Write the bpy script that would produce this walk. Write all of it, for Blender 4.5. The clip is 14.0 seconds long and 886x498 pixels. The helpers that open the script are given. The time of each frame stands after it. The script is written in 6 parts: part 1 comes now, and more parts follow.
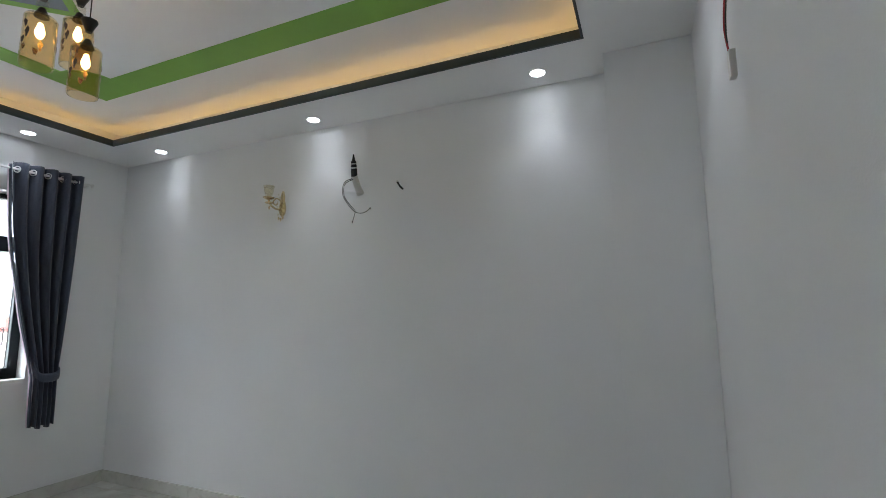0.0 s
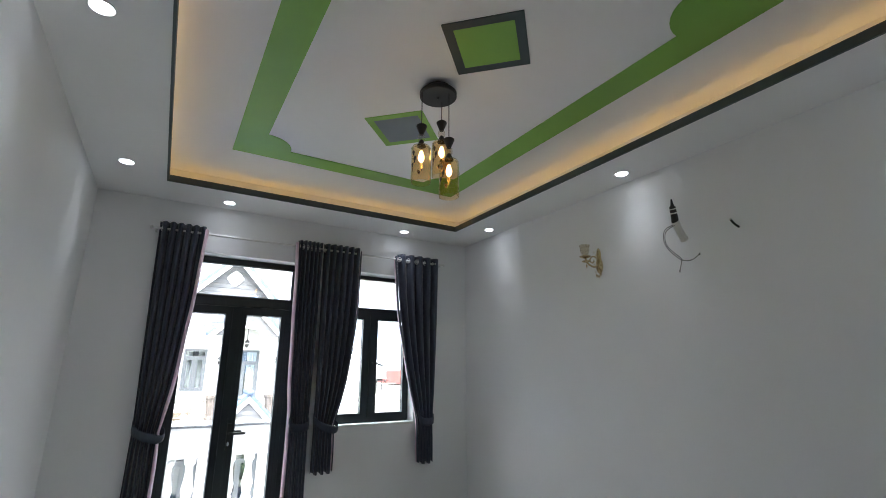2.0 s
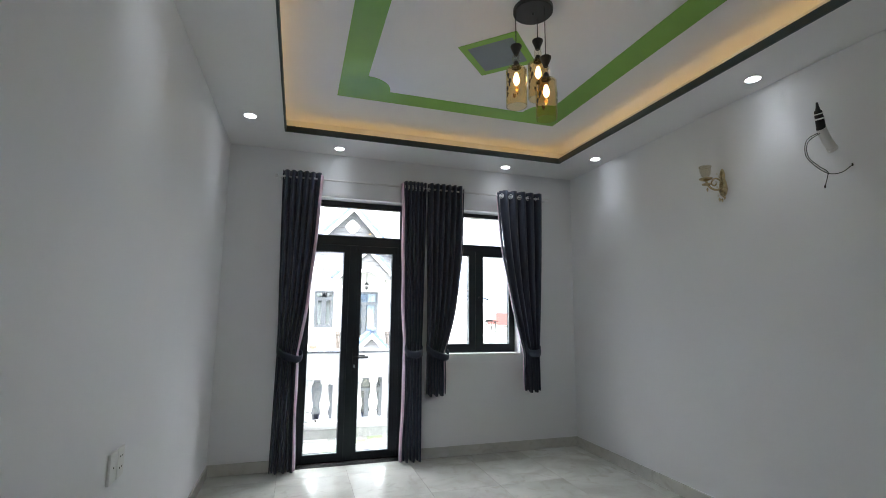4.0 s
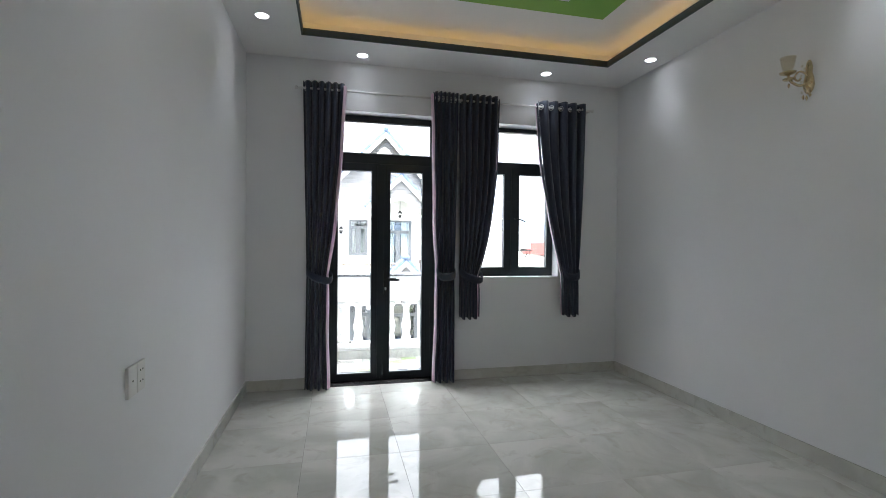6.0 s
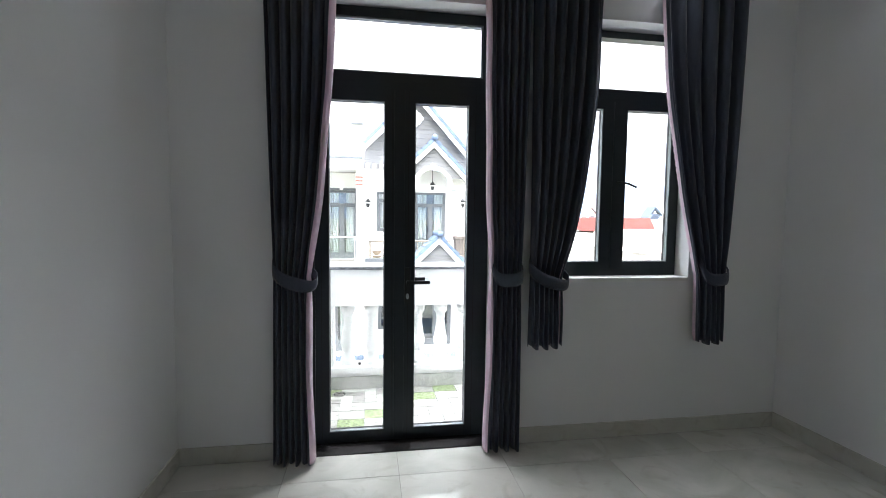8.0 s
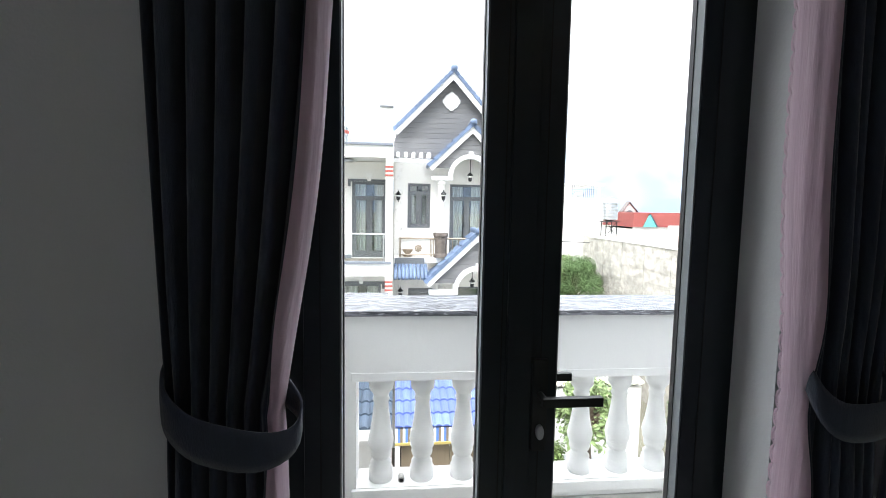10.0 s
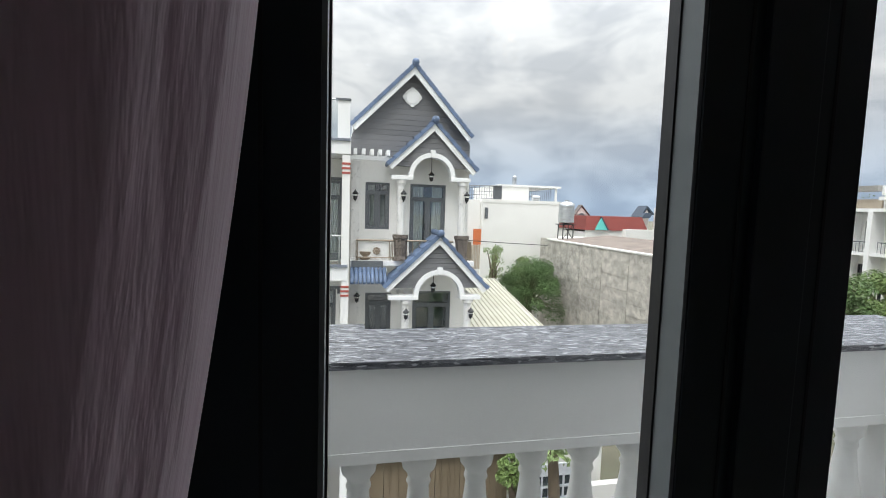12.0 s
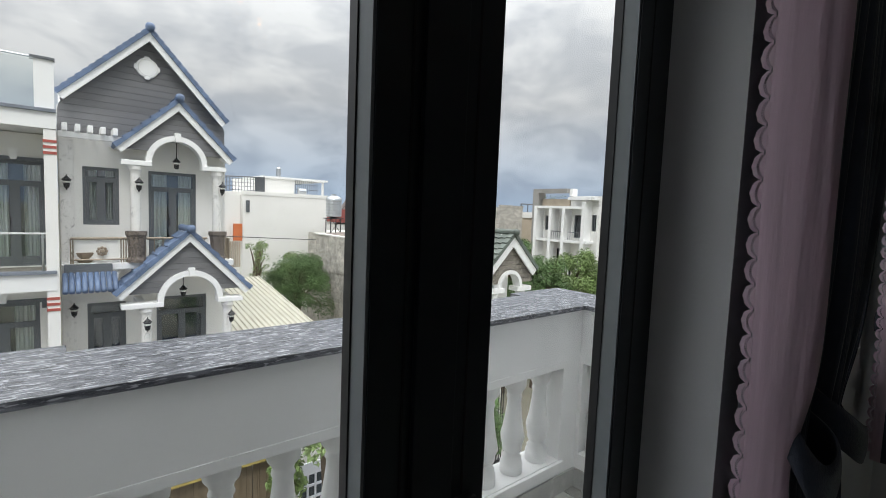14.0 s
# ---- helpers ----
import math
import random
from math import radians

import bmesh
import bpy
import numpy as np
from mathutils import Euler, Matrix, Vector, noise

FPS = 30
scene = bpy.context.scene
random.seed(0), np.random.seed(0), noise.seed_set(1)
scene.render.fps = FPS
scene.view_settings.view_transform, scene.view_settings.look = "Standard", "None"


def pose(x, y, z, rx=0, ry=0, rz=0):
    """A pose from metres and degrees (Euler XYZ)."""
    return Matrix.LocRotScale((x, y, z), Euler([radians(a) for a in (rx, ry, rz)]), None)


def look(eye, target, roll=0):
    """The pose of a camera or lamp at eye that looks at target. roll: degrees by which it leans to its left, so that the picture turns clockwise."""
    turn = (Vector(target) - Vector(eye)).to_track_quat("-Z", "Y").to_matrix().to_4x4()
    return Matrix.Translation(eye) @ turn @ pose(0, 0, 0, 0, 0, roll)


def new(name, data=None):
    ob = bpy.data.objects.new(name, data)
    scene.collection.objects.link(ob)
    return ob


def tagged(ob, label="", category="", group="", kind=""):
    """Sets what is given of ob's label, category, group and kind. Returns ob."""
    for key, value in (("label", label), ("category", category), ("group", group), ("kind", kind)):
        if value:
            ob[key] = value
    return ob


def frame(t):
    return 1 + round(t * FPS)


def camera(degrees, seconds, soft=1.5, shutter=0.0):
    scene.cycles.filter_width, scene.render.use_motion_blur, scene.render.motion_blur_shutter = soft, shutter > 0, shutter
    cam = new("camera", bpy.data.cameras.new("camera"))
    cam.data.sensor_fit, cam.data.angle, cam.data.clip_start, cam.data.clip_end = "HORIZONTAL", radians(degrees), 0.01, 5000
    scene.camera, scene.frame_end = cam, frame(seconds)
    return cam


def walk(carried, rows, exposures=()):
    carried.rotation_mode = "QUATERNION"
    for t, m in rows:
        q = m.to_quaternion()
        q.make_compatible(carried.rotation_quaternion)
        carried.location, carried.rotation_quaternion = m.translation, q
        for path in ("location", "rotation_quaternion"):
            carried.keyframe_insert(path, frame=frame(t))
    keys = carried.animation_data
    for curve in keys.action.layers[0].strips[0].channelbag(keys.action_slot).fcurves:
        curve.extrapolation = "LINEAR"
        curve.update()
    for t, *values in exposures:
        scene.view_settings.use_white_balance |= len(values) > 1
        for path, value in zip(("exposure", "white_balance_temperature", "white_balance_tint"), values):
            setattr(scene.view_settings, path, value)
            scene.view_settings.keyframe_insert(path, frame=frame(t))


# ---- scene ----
cam = camera(87.6, 14.0, soft=0.9)

PATH = [
    (0, (0.782, -4.73, 1.527), (2.604, -3.949, 1.795), -0.5),
    (0.5, (0.714, -4.695, 1.552), (2.398, -3.69, 1.947), -1.1),
    (1, (0.678, -4.657, 1.564), (2.187, -3.436, 2.046), -1.3),
    (1.5, (0.672, -4.644, 1.552), (1.94, -3.187, 2.072), -0.6),
    (2, (0.651, -4.617, 1.534), (1.637, -2.952, 2.04), 0.2),
    (2.5, (0.626, -4.602, 1.509), (1.309, -2.781, 1.974), 1.1),
    (3, (0.615, -4.605, 1.483), (1.185, -2.731, 1.889), 1.2),
    (3.5, (0.639, -4.619, 1.468), (1.2, -2.734, 1.829), 1.0),
    (4, (0.685, -4.641, 1.435), (1.274, -2.749, 1.706), 0.6),
    (4.2, (0.708, -4.646, 1.402), (1.312, -2.754, 1.64), 0.5),
    (6.5, (0.822, -4.104, 1.349), (1.23, -2.148, 1.26), 0.6),
    (7, (0.943, -3.641, 1.367), (1.33, -1.683, 1.243), 0.8),
    (7.2, (0.957, -3.423, 1.358), (1.357, -1.466, 1.24), 0.6),
    (9.3, (1.122, -1.458, 1.412), (1.268, 0.527, 1.218), 0.9),
    (9.5, (1.055, -1.279, 1.406), (1.254, 0.704, 1.238), 1.1),
    (10, (0.915, -0.902, 1.407), (1.121, 1.080, 1.235), 1.0),
    (10.5, (0.844, -0.575, 1.406), (1.079, 1.403, 1.234), 1.6),
    (11, (0.837, -0.343, 1.402), (1.109, 1.631, 1.230), 1.4),
    (11.5, (0.812, -0.254, 1.407), (1.127, 1.713, 1.237), 1.4),
    (12, (0.815, -0.237, 1.402), (1.217, 1.715, 1.239), 1.8),
    (12.5, (0.846, -0.185, 1.434), (1.358, 1.742, 1.276), 1.8),
    (13, (0.877, -0.175, 1.463), (1.578, 1.692, 1.301), 2.1),
    (13.5, (0.884, -0.218, 1.430), (1.825, 1.539, 1.265), 2.0),
    (14, (0.874, -0.284, 1.415), (2.148, 1.250, 1.261), 2.3),
]
EXPOSURES = [(0, 3.4, 6080, 9.6), (0.5, 3.26, 6080, 9.6), (1, 3.12, 6080, 9.6), (4.2, 3.1, 6110, 9.8), (7.2, 2.82, 6180, 10), (8.3, 2.46, 6200, 10), (9.3, 2.07, 6230, 10), (10, 1.66, 6240, 10), (10.5, 1.1, 6220, 9.4), (11, 0.78, 6250, 9), (11.5, 0.55, 6300, 8.8), (12, 0.42, 6330, 8.6), (12.5, 0.33, 6340, 8.8), (14, 0.26, 6360, 9.2)]
walk(cam, [(t, look(e, g, r)) for t, e, g, r in PATH], EXPOSURES)

# ---- world and lights ----
world = bpy.data.worlds.new("overcast_sky")
scene.world = world
world.use_nodes = True
wn, wl = world.node_tree.nodes, world.node_tree.links
sky = wn.new("ShaderNodeTexSky")
sky.sky_type, sky.sun_disc = "NISHITA", False
sky.sun_elevation, sky.sun_rotation = radians(52), radians(208)
geo = wn.new("ShaderNodeTexCoord")
mapn = wn.new("ShaderNodeMapping")
mapn.inputs["Scale"].default_value = (1.5, 1.5, 3.0)
cloud = wn.new("ShaderNodeTexNoise")
cloud.inputs["Scale"].default_value, cloud.inputs["Detail"].default_value = 4.3, 13.0
cloud.inputs["Roughness"].default_value, cloud.inputs["Distortion"].default_value = 0.56, 0.25
cover = wn.new("ShaderNodeValToRGB")
cover.color_ramp.elements[0].position, cover.color_ramp.elements[1].position = 0.12, 0.3
shade = wn.new("ShaderNodeValToRGB")
shade.color_ramp.elements[0].position, shade.color_ramp.elements[1].position = 0.4, 0.6
shade.color_ramp.elements[0].color = (4.0, 4.15, 4.35, 1)
shade.color_ramp.elements[1].color = (5.7, 5.75, 5.75, 1)
mixw = wn.new("ShaderNodeMixRGB")
wl.new(geo.outputs["Generated"], mapn.inputs["Vector"])
wl.new(mapn.outputs["Vector"], cloud.inputs["Vector"])
wl.new(cloud.outputs["Fac"], cover.inputs["Fac"])
wl.new(cloud.outputs["Fac"], shade.inputs["Fac"])
wl.new(cover.outputs["Color"], mixw.inputs["Fac"])
wl.new(sky.outputs["Color"], mixw.inputs["Color1"])
sep, grad, scl = wn.new("ShaderNodeSeparateXYZ"), wn.new("ShaderNodeMapRange"), wn.new("ShaderNodeVectorMath")
scl.operation = "SCALE"
grad.inputs["To Min"].default_value, grad.inputs["To Max"].default_value = 0.74, 5.5
wl.new(geo.outputs["Generated"], sep.inputs["Vector"])
steep = wn.new("ShaderNodeMath")
steep.operation, steep.use_clamp = "POWER", True
steep.inputs[1].default_value = 2.5
wl.new(sep.outputs["Z"], steep.inputs[0])
wl.new(steep.outputs["Value"], grad.inputs["Value"])
haze, tint = wn.new("ShaderNodeValToRGB"), wn.new("ShaderNodeMixRGB")
haze.color_ramp.elements[0].position, haze.color_ramp.elements[1].position = 0.02, 0.22
haze.color_ramp.elements[0].color, haze.color_ramp.elements[1].color = (0.74, 0.9, 1.12, 1), (1, 1, 1, 1)
tint.blend_type, tint.inputs["Fac"].default_value = "MULTIPLY", 1.0
wl.new(sep.outputs["Z"], haze.inputs["Fac"])
wl.new(shade.outputs["Color"], tint.inputs["Color1"])
wl.new(haze.outputs["Color"], tint.inputs["Color2"])
wl.new(tint.outputs["Color"], scl.inputs[0])
wl.new(grad.outputs["Result"], scl.inputs["Scale"])
wl.new(scl.outputs["Vector"], mixw.inputs["Color2"])
wl.new(mixw.outputs["Color"], wn["Background"].inputs["Color"])
wn["Background"].inputs["Strength"].default_value = 0.13

sun = new("sun", bpy.data.lights.new("sun", "SUN"))
sun.data.energy, sun.data.angle, sun.data.color = 0.9, radians(16), (1.0, 0.96, 0.9)
sun.matrix_world = look((-7, -13, 19), (0, 0, 0))

DOWNLIGHT_WATTS = 0.9
LED_STRENGTH = 0.37

# ---- materials ----
def mat(name, color, rough=0.6, metal=0.0, var=0.06, scale=6.0, bump=0.0, bscale=60.0, spec=0.5, stain=0.0, stain_color=(0.2, 0.19, 0.17),
        stain_scale=1.2, rand=0.0, sheen=0.0, stretch=(1, 1, 1)):
    m = bpy.data.materials.new(name)
    m.use_nodes = True
    n, l = m.node_tree.nodes, m.node_tree.links
    b = n["Principled BSDF"]
    b.inputs["Roughness"].default_value, b.inputs["Metallic"].default_value = rough, metal
    b.inputs["Specular IOR Level"].default_value = spec
    if sheen:
        b.inputs["Sheen Weight"].default_value = sheen
    tc, mp = n.new("ShaderNodeTexCoord"), n.new("ShaderNodeMapping")
    mp.inputs["Scale"].default_value = stretch
    l.new(tc.outputs["Object"], mp.inputs["Vector"])
    no = n.new("ShaderNodeTexNoise")
    no.inputs["Scale"].default_value, no.inputs["Detail"].default_value = scale, 6.0
    l.new(mp.outputs["Vector"], no.inputs["Vector"])
    rp = n.new("ShaderNodeValToRGB")
    c = Vector(color[:3])
    rp.color_ramp.elements[0].color = (*(c * (1 - var)), 1)
    rp.color_ramp.elements[1].color = (*(c * (1 + var)), 1)
    rp.color_ramp.elements[0].position, rp.color_ramp.elements[1].position = 0.3, 0.7
    l.new(no.outputs["Fac"], rp.inputs["Fac"])
    out = rp.outputs["Color"]
    if stain:
        n2 = n.new("ShaderNodeTexNoise")
        n2.inputs["Scale"].default_value, n2.inputs["Detail"].default_value, n2.inputs["Distortion"].default_value = stain_scale, 8.0, 0.6
        l.new(mp.outputs["Vector"], n2.inputs["Vector"])
        r2 = n.new("ShaderNodeValToRGB")
        r2.color_ramp.elements[0].position, r2.color_ramp.elements[1].position = 0.48, 0.72
        r2.color_ramp.elements[1].color = (stain, stain, stain, 1)
        l.new(n2.outputs["Fac"], r2.inputs["Fac"])
        mx = n.new("ShaderNodeMixRGB")
        mx.inputs["Color2"].default_value = (*stain_color, 1)
        l.new(r2.outputs["Color"], mx.inputs["Fac"])
        l.new(out, mx.inputs["Color1"])
        out = mx.outputs["Color"]
    if rand:
        oi, hs = n.new("ShaderNodeObjectInfo"), n.new("ShaderNodeHueSaturation")
        mr = n.new("ShaderNodeMapRange")
        mr.inputs["To Min"].default_value, mr.inputs["To Max"].default_value = 1 - rand, 1 + rand
        l.new(oi.outputs["Random"], mr.inputs["Value"])
        l.new(mr.outputs["Result"], hs.inputs["Value"])
        l.new(out, hs.inputs["Color"])
        out = hs.outputs["Color"]
    l.new(out, b.inputs["Base Color"])
    if bump:
        n3, bp = n.new("ShaderNodeTexNoise"), n.new("ShaderNodeBump")
        n3.inputs["Scale"].default_value, n3.inputs["Detail"].default_value = bscale, 4.0
        l.new(mp.outputs["Vector"], n3.inputs["Vector"])
        l.new(n3.outputs["Fac"], bp.inputs["Height"])
        bp.inputs["Strength"].default_value, bp.inputs["Distance"].default_value = bump, 0.01
        l.new(bp.outputs["Normal"], b.inputs["Normal"])
    return m


def glow(name, color, strength):
    m = bpy.data.materials.new(name)
    m.use_nodes = True
    n, l = m.node_tree.nodes, m.node_tree.links
    e = n.new("ShaderNodeEmission")
    e.inputs["Color"].default_value, e.inputs["Strength"].default_value = (*color, 1), strength
    l.new(e.outputs["Emission"], n["Material Output"].inputs["Surface"])
    return m


def glass(name, tint=(1, 1, 1), rough=0.0, ior=1.45):
    m = bpy.data.materials.new(name)
    m.use_nodes = True
    n, l = m.node_tree.nodes, m.node_tree.links
    t, g, f, mx = (n.new(k) for k in ("ShaderNodeBsdfTransparent", "ShaderNodeBsdfGlossy", "ShaderNodeLayerWeight", "ShaderNodeMixShader"))
    t.inputs["Color"].default_value, g.inputs["Roughness"].default_value, f.inputs["Blend"].default_value = (*tint, 1), rough, 0.5
    p, a = n.new("ShaderNodeMath"), n.new("ShaderNodeMath")
    p.operation, a.operation = "POWER", "MULTIPLY_ADD"
    p.inputs[1].default_value, a.inputs[1].default_value, a.inputs[2].default_value = 5.0, 0.9, ((ior - 1) / (ior + 1)) ** 2 * 0.6
    l.new(f.outputs["Facing"], p.inputs[0])
    l.new(p.outputs["Value"], a.inputs[0])
    l.new(a.outputs["Value"], mx.inputs["Fac"])
    l.new(t.outputs["BSDF"], mx.inputs[1])
    l.new(g.outputs["BSDF"], mx.inputs[2])
    l.new(mx.outputs["Shader"], n["Material Output"].inputs["Surface"])
    return m


M = {}
M["wall"] = mat("wall_paint", (0.79, 0.8, 0.815), 0.55, var=0.015, scale=1.6, bump=0.08, bscale=140)
M["ceiling"] = mat("ceiling_paint", (0.84, 0.84, 0.845), 0.6, var=0.012, scale=2.0, bump=0.05, bscale=120)
M["green"] = mat("green_paint", (0.225, 0.45, 0.07), 0.5, var=0.04, scale=5)
M["slate"] = mat("slate_blue_paint", (0.045, 0.068, 0.08), 0.5, var=0.05, scale=5)
M["greyblue"] = mat("grey_blue_paint", (0.17, 0.21, 0.24), 0.5, var=0.05, scale=5)
M["alu"] = mat("dark_aluminium", (0.012, 0.017, 0.022), 0.38, var=0.08, scale=30, bump=0.02, bscale=300, spec=0.4)
# daylight falling on the rebate face is put into this lighter grey
M["bead"] = mat("glazing_bead", (0.2, 0.22, 0.23), 0.45, var=0.05, scale=30)
M["glass"] = glass("clear_glass", (0.985, 0.985, 0.98))
M["granite_dark"] = mat("dark_granite", (0.018, 0.016, 0.016), 0.25, var=0.5, scale=160)
M["curtain"] = mat("charcoal_curtain", (0.03, 0.039, 0.066), 0.72, var=0.12, scale=90, bump=0.25, bscale=700, sheen=0.22, stretch=(1, 1, 0.12))
M["lining"] = mat("mauve_lining", (0.78, 0.62, 0.71), 0.7, var=0.13, scale=55, bump=0.5, bscale=90, sheen=0.5, stretch=(1, 1, 0.06))


def see_through(m, color, amount):
    """Lets daylight shine through thin cloth."""
    n, l = m.node_tree.nodes, m.node_tree.links
    t, mx = n.new("ShaderNodeBsdfTranslucent"), n.new("ShaderNodeMixShader")
    t.inputs["Color"].default_value, mx.inputs["Fac"].default_value = (*color, 1), amount
    l.new(n["Principled BSDF"].outputs["BSDF"], mx.inputs[1])
    l.new(t.outputs["BSDF"], mx.inputs[2])
    l.new(mx.outputs["Shader"], n["Material Output"].inputs["Surface"])


see_through(M["lining"], (0.9, 0.74, 0.83), 0.5)
M["white_metal"] = mat("white_metal", (0.7, 0.7, 0.7), 0.3, var=0.02)
M["steel"] = mat("steel", (0.6, 0.62, 0.64), 0.28, 1.0, var=0.05, scale=12)
M["black_metal"] = mat("black_metal", (0.012, 0.012, 0.013), 0.45, var=0.1, scale=20)
M["brass"] = mat("gilded_metal", (0.64, 0.53, 0.34), 0.22, 1.0, var=0.15, scale=40, bump=0.2, bscale=120)
M["crystal"] = glass("crystal", (0.95, 0.93, 0.88), 0.05)
M["amber"] = glass("amber_glass", (1.0, 0.92, 0.75), 0.06)
M["motif"] = mat("dark_motif", (0.05, 0.03, 0.02), 0.4)
M["bulb"] = glow("bulb_glow", (1.0, 0.6, 0.22), 3.2)
M["led"] = glow("led_strip_glow", (1.0, 0.6, 0.2), LED_STRENGTH)
M["downlight"] = glow("downlight_glow", (0.95, 0.98, 1.0), 2.0)
M["pvc"] = mat("white_pvc", (0.72, 0.71, 0.68), 0.45, var=0.05)
M["tape"] = mat("black_tape", (0.012, 0.012, 0.012), 0.5, bump=0.3, bscale=80)
M["wire_dark"] = mat("dark_wire", (0.03, 0.03, 0.03), 0.5)
M["wire_red"] = mat("red_wire", (0.35, 0.02, 0.03), 0.5)
M["plate"] = mat("white_plastic", (0.72, 0.72, 0.7), 0.3, var=0.02)
# near-black colour stands in for the shade inside holes, grooves and bores
M["hole"] = mat("hole_shade_black", (0.01, 0.01, 0.01), 0.8)
M["plaster"] = mat("white_plaster", (0.8, 0.8, 0.79), 0.75, var=0.03, scale=3, bump=0.12, bscale=60, stain=0.18, stain_color=(0.45, 0.43, 0.39), stain_scale=1.7)
M["house_white"] = mat("house_white_render", (0.8, 0.79, 0.76), 0.8, var=0.03, scale=1.5, stain=0.12, stain_color=(0.5, 0.48, 0.44), stain_scale=0.8)
M["house_trim"] = mat("house_white_trim", (0.83, 0.83, 0.82), 0.6, var=0.02)
M["house_far"] = mat("far_render", (0.7, 0.69, 0.66), 0.85, var=0.05, scale=0.6, stain=0.35, stain_color=(0.42, 0.4, 0.37), stain_scale=0.5)
M["plank"] = mat("grey_siding", (0.16, 0.16, 0.165), 0.7, var=0.12, scale=9, rand=0.12, stretch=(0.3, 1, 3))
M["blue_tile"] = mat("blue_roof_tile", (0.13, 0.18, 0.285), 0.5, var=0.12, scale=5, rand=0.18)
M["dark_tile"] = mat("dark_slate_tile", (0.05, 0.07, 0.1), 0.5, var=0.15, scale=5, rand=0.2)
M["slate_edge"] = mat("grey_slate_edging", (0.19, 0.21, 0.245), 0.5, var=0.1, scale=4)
M["green_tile"] = mat("green_roof_tile", (0.115, 0.135, 0.115), 0.5, var=0.2, scale=4, rand=0.2)
M["brown_tile"] = mat("brown_roof_tile", (0.15, 0.13, 0.12), 0.6, var=0.2, scale=4, rand=0.2)
M["cobalt_tile"] = mat("cobalt_roof_tile", (0.1, 0.14, 0.36), 0.45, var=0.12, scale=5, rand=0.2)
M["red_roof"] = mat("red_metal_roof", (0.26, 0.06, 0.05), 0.55, var=0.1, scale=3)
M["teal"] = mat("teal_paint", (0.12, 0.5, 0.45), 0.6)
M["red"] = mat("red_stripe", (0.38, 0.09, 0.07), 0.6)
M["orange"] = mat("orange_paint", (0.6, 0.17, 0.06), 0.7)
M["frame_grey"] = mat("grey_window_frame", (0.125, 0.135, 0.145), 0.45, var=0.05)
# dark glass; also the sheet whose colour stands in for unlit rooms
M["pane_and_room_dark"] = mat("dark_glass_and_unlit_room", (0.045, 0.055, 0.06), 0.06, var=0.4, scale=0.7, spec=0.8)
M["drape"] = mat("pale_drape", (0.68, 0.68, 0.64), 0.85, var=0.25, scale=14, stretch=(1, 1, 0.02))
M["house_pane"] = glass("house_window_glass", (0.9, 0.93, 0.95), 0.01, 2.3)
M["rail_glass"] = glass("rail_glass", (0.93, 0.95, 0.94), 0.02)
M["rail_metal"] = mat("gilded_rail", (0.3, 0.25, 0.19), 0.45, 0.6, var=0.2, scale=20)
M["stone_dark"] = mat("carved_stone", (0.15, 0.125, 0.105), 0.8, var=0.85, scale=22, bump=0.6, bscale=14)
M["terracotta"] = mat("terracotta", (0.4, 0.16, 0.09), 0.8)
M["metal_roof"] = mat("cream_corrugated_metal", (0.47, 0.455, 0.38), 0.55, var=0.05, scale=1.5, stain=0.25, stain_color=(0.35, 0.31, 0.22), stain_scale=0.7)
M["concrete"] = mat("stained_concrete", (0.47, 0.445, 0.4), 0.9, var=0.3, scale=3.2, bump=0.5, bscale=9, stain=0.65, stain_color=(0.25, 0.235, 0.21), stain_scale=1.6, stretch=(1, 1.0, 1.3), rand=0.09)
M["rust"] = mat("rusty_sheet", (0.2, 0.16, 0.135), 0.75, var=0.25, scale=2)
M["stone_wall"] = mat("rubble_stone", (0.22, 0.2, 0.17), 0.85, var=0.5, scale=12, bump=0.6, bscale=10)
M["gate"] = mat("brown_gate_metal", (0.19, 0.15, 0.1), 0.5, var=0.08, scale=4)
M["tan"] = mat("tan_render", (0.4, 0.34, 0.26), 0.8, var=0.12, scale=2)
M["gate_trim"] = mat("ochre_trim", (0.4, 0.31, 0.1), 0.6)
M["asphalt"] = mat("asphalt", (0.06, 0.06, 0.058), 0.9, var=0.15, scale=3, bump=0.3, bscale=60)
M["ground"] = mat("dry_ground", (0.17, 0.16, 0.12), 0.95, var=0.3, scale=0.4, stain=0.8, stain_color=(0.07, 0.1, 0.04), stain_scale=0.08)
M["pavement"] = mat("concrete_pavement", (0.3, 0.29, 0.27), 0.9, var=0.1, scale=2)
M["bark"] = mat("bark", (0.13, 0.1, 0.07), 0.9, var=0.3, scale=8, bump=0.5, bscale=20)
M["pot_stone"] = mat("floral_medallion", (0.27, 0.21, 0.15), 0.7)
M["stripe_white"] = mat("white_awning_sheet", (0.75, 0.76, 0.8), 0.5)
M["stripe_blue"] = mat("blue_awning_sheet", (0.1, 0.2, 0.55), 0.5)
M["drain"] = mat("drain_steel", (0.3, 0.29, 0.27), 0.5, 0.8, var=0.3, scale=30)


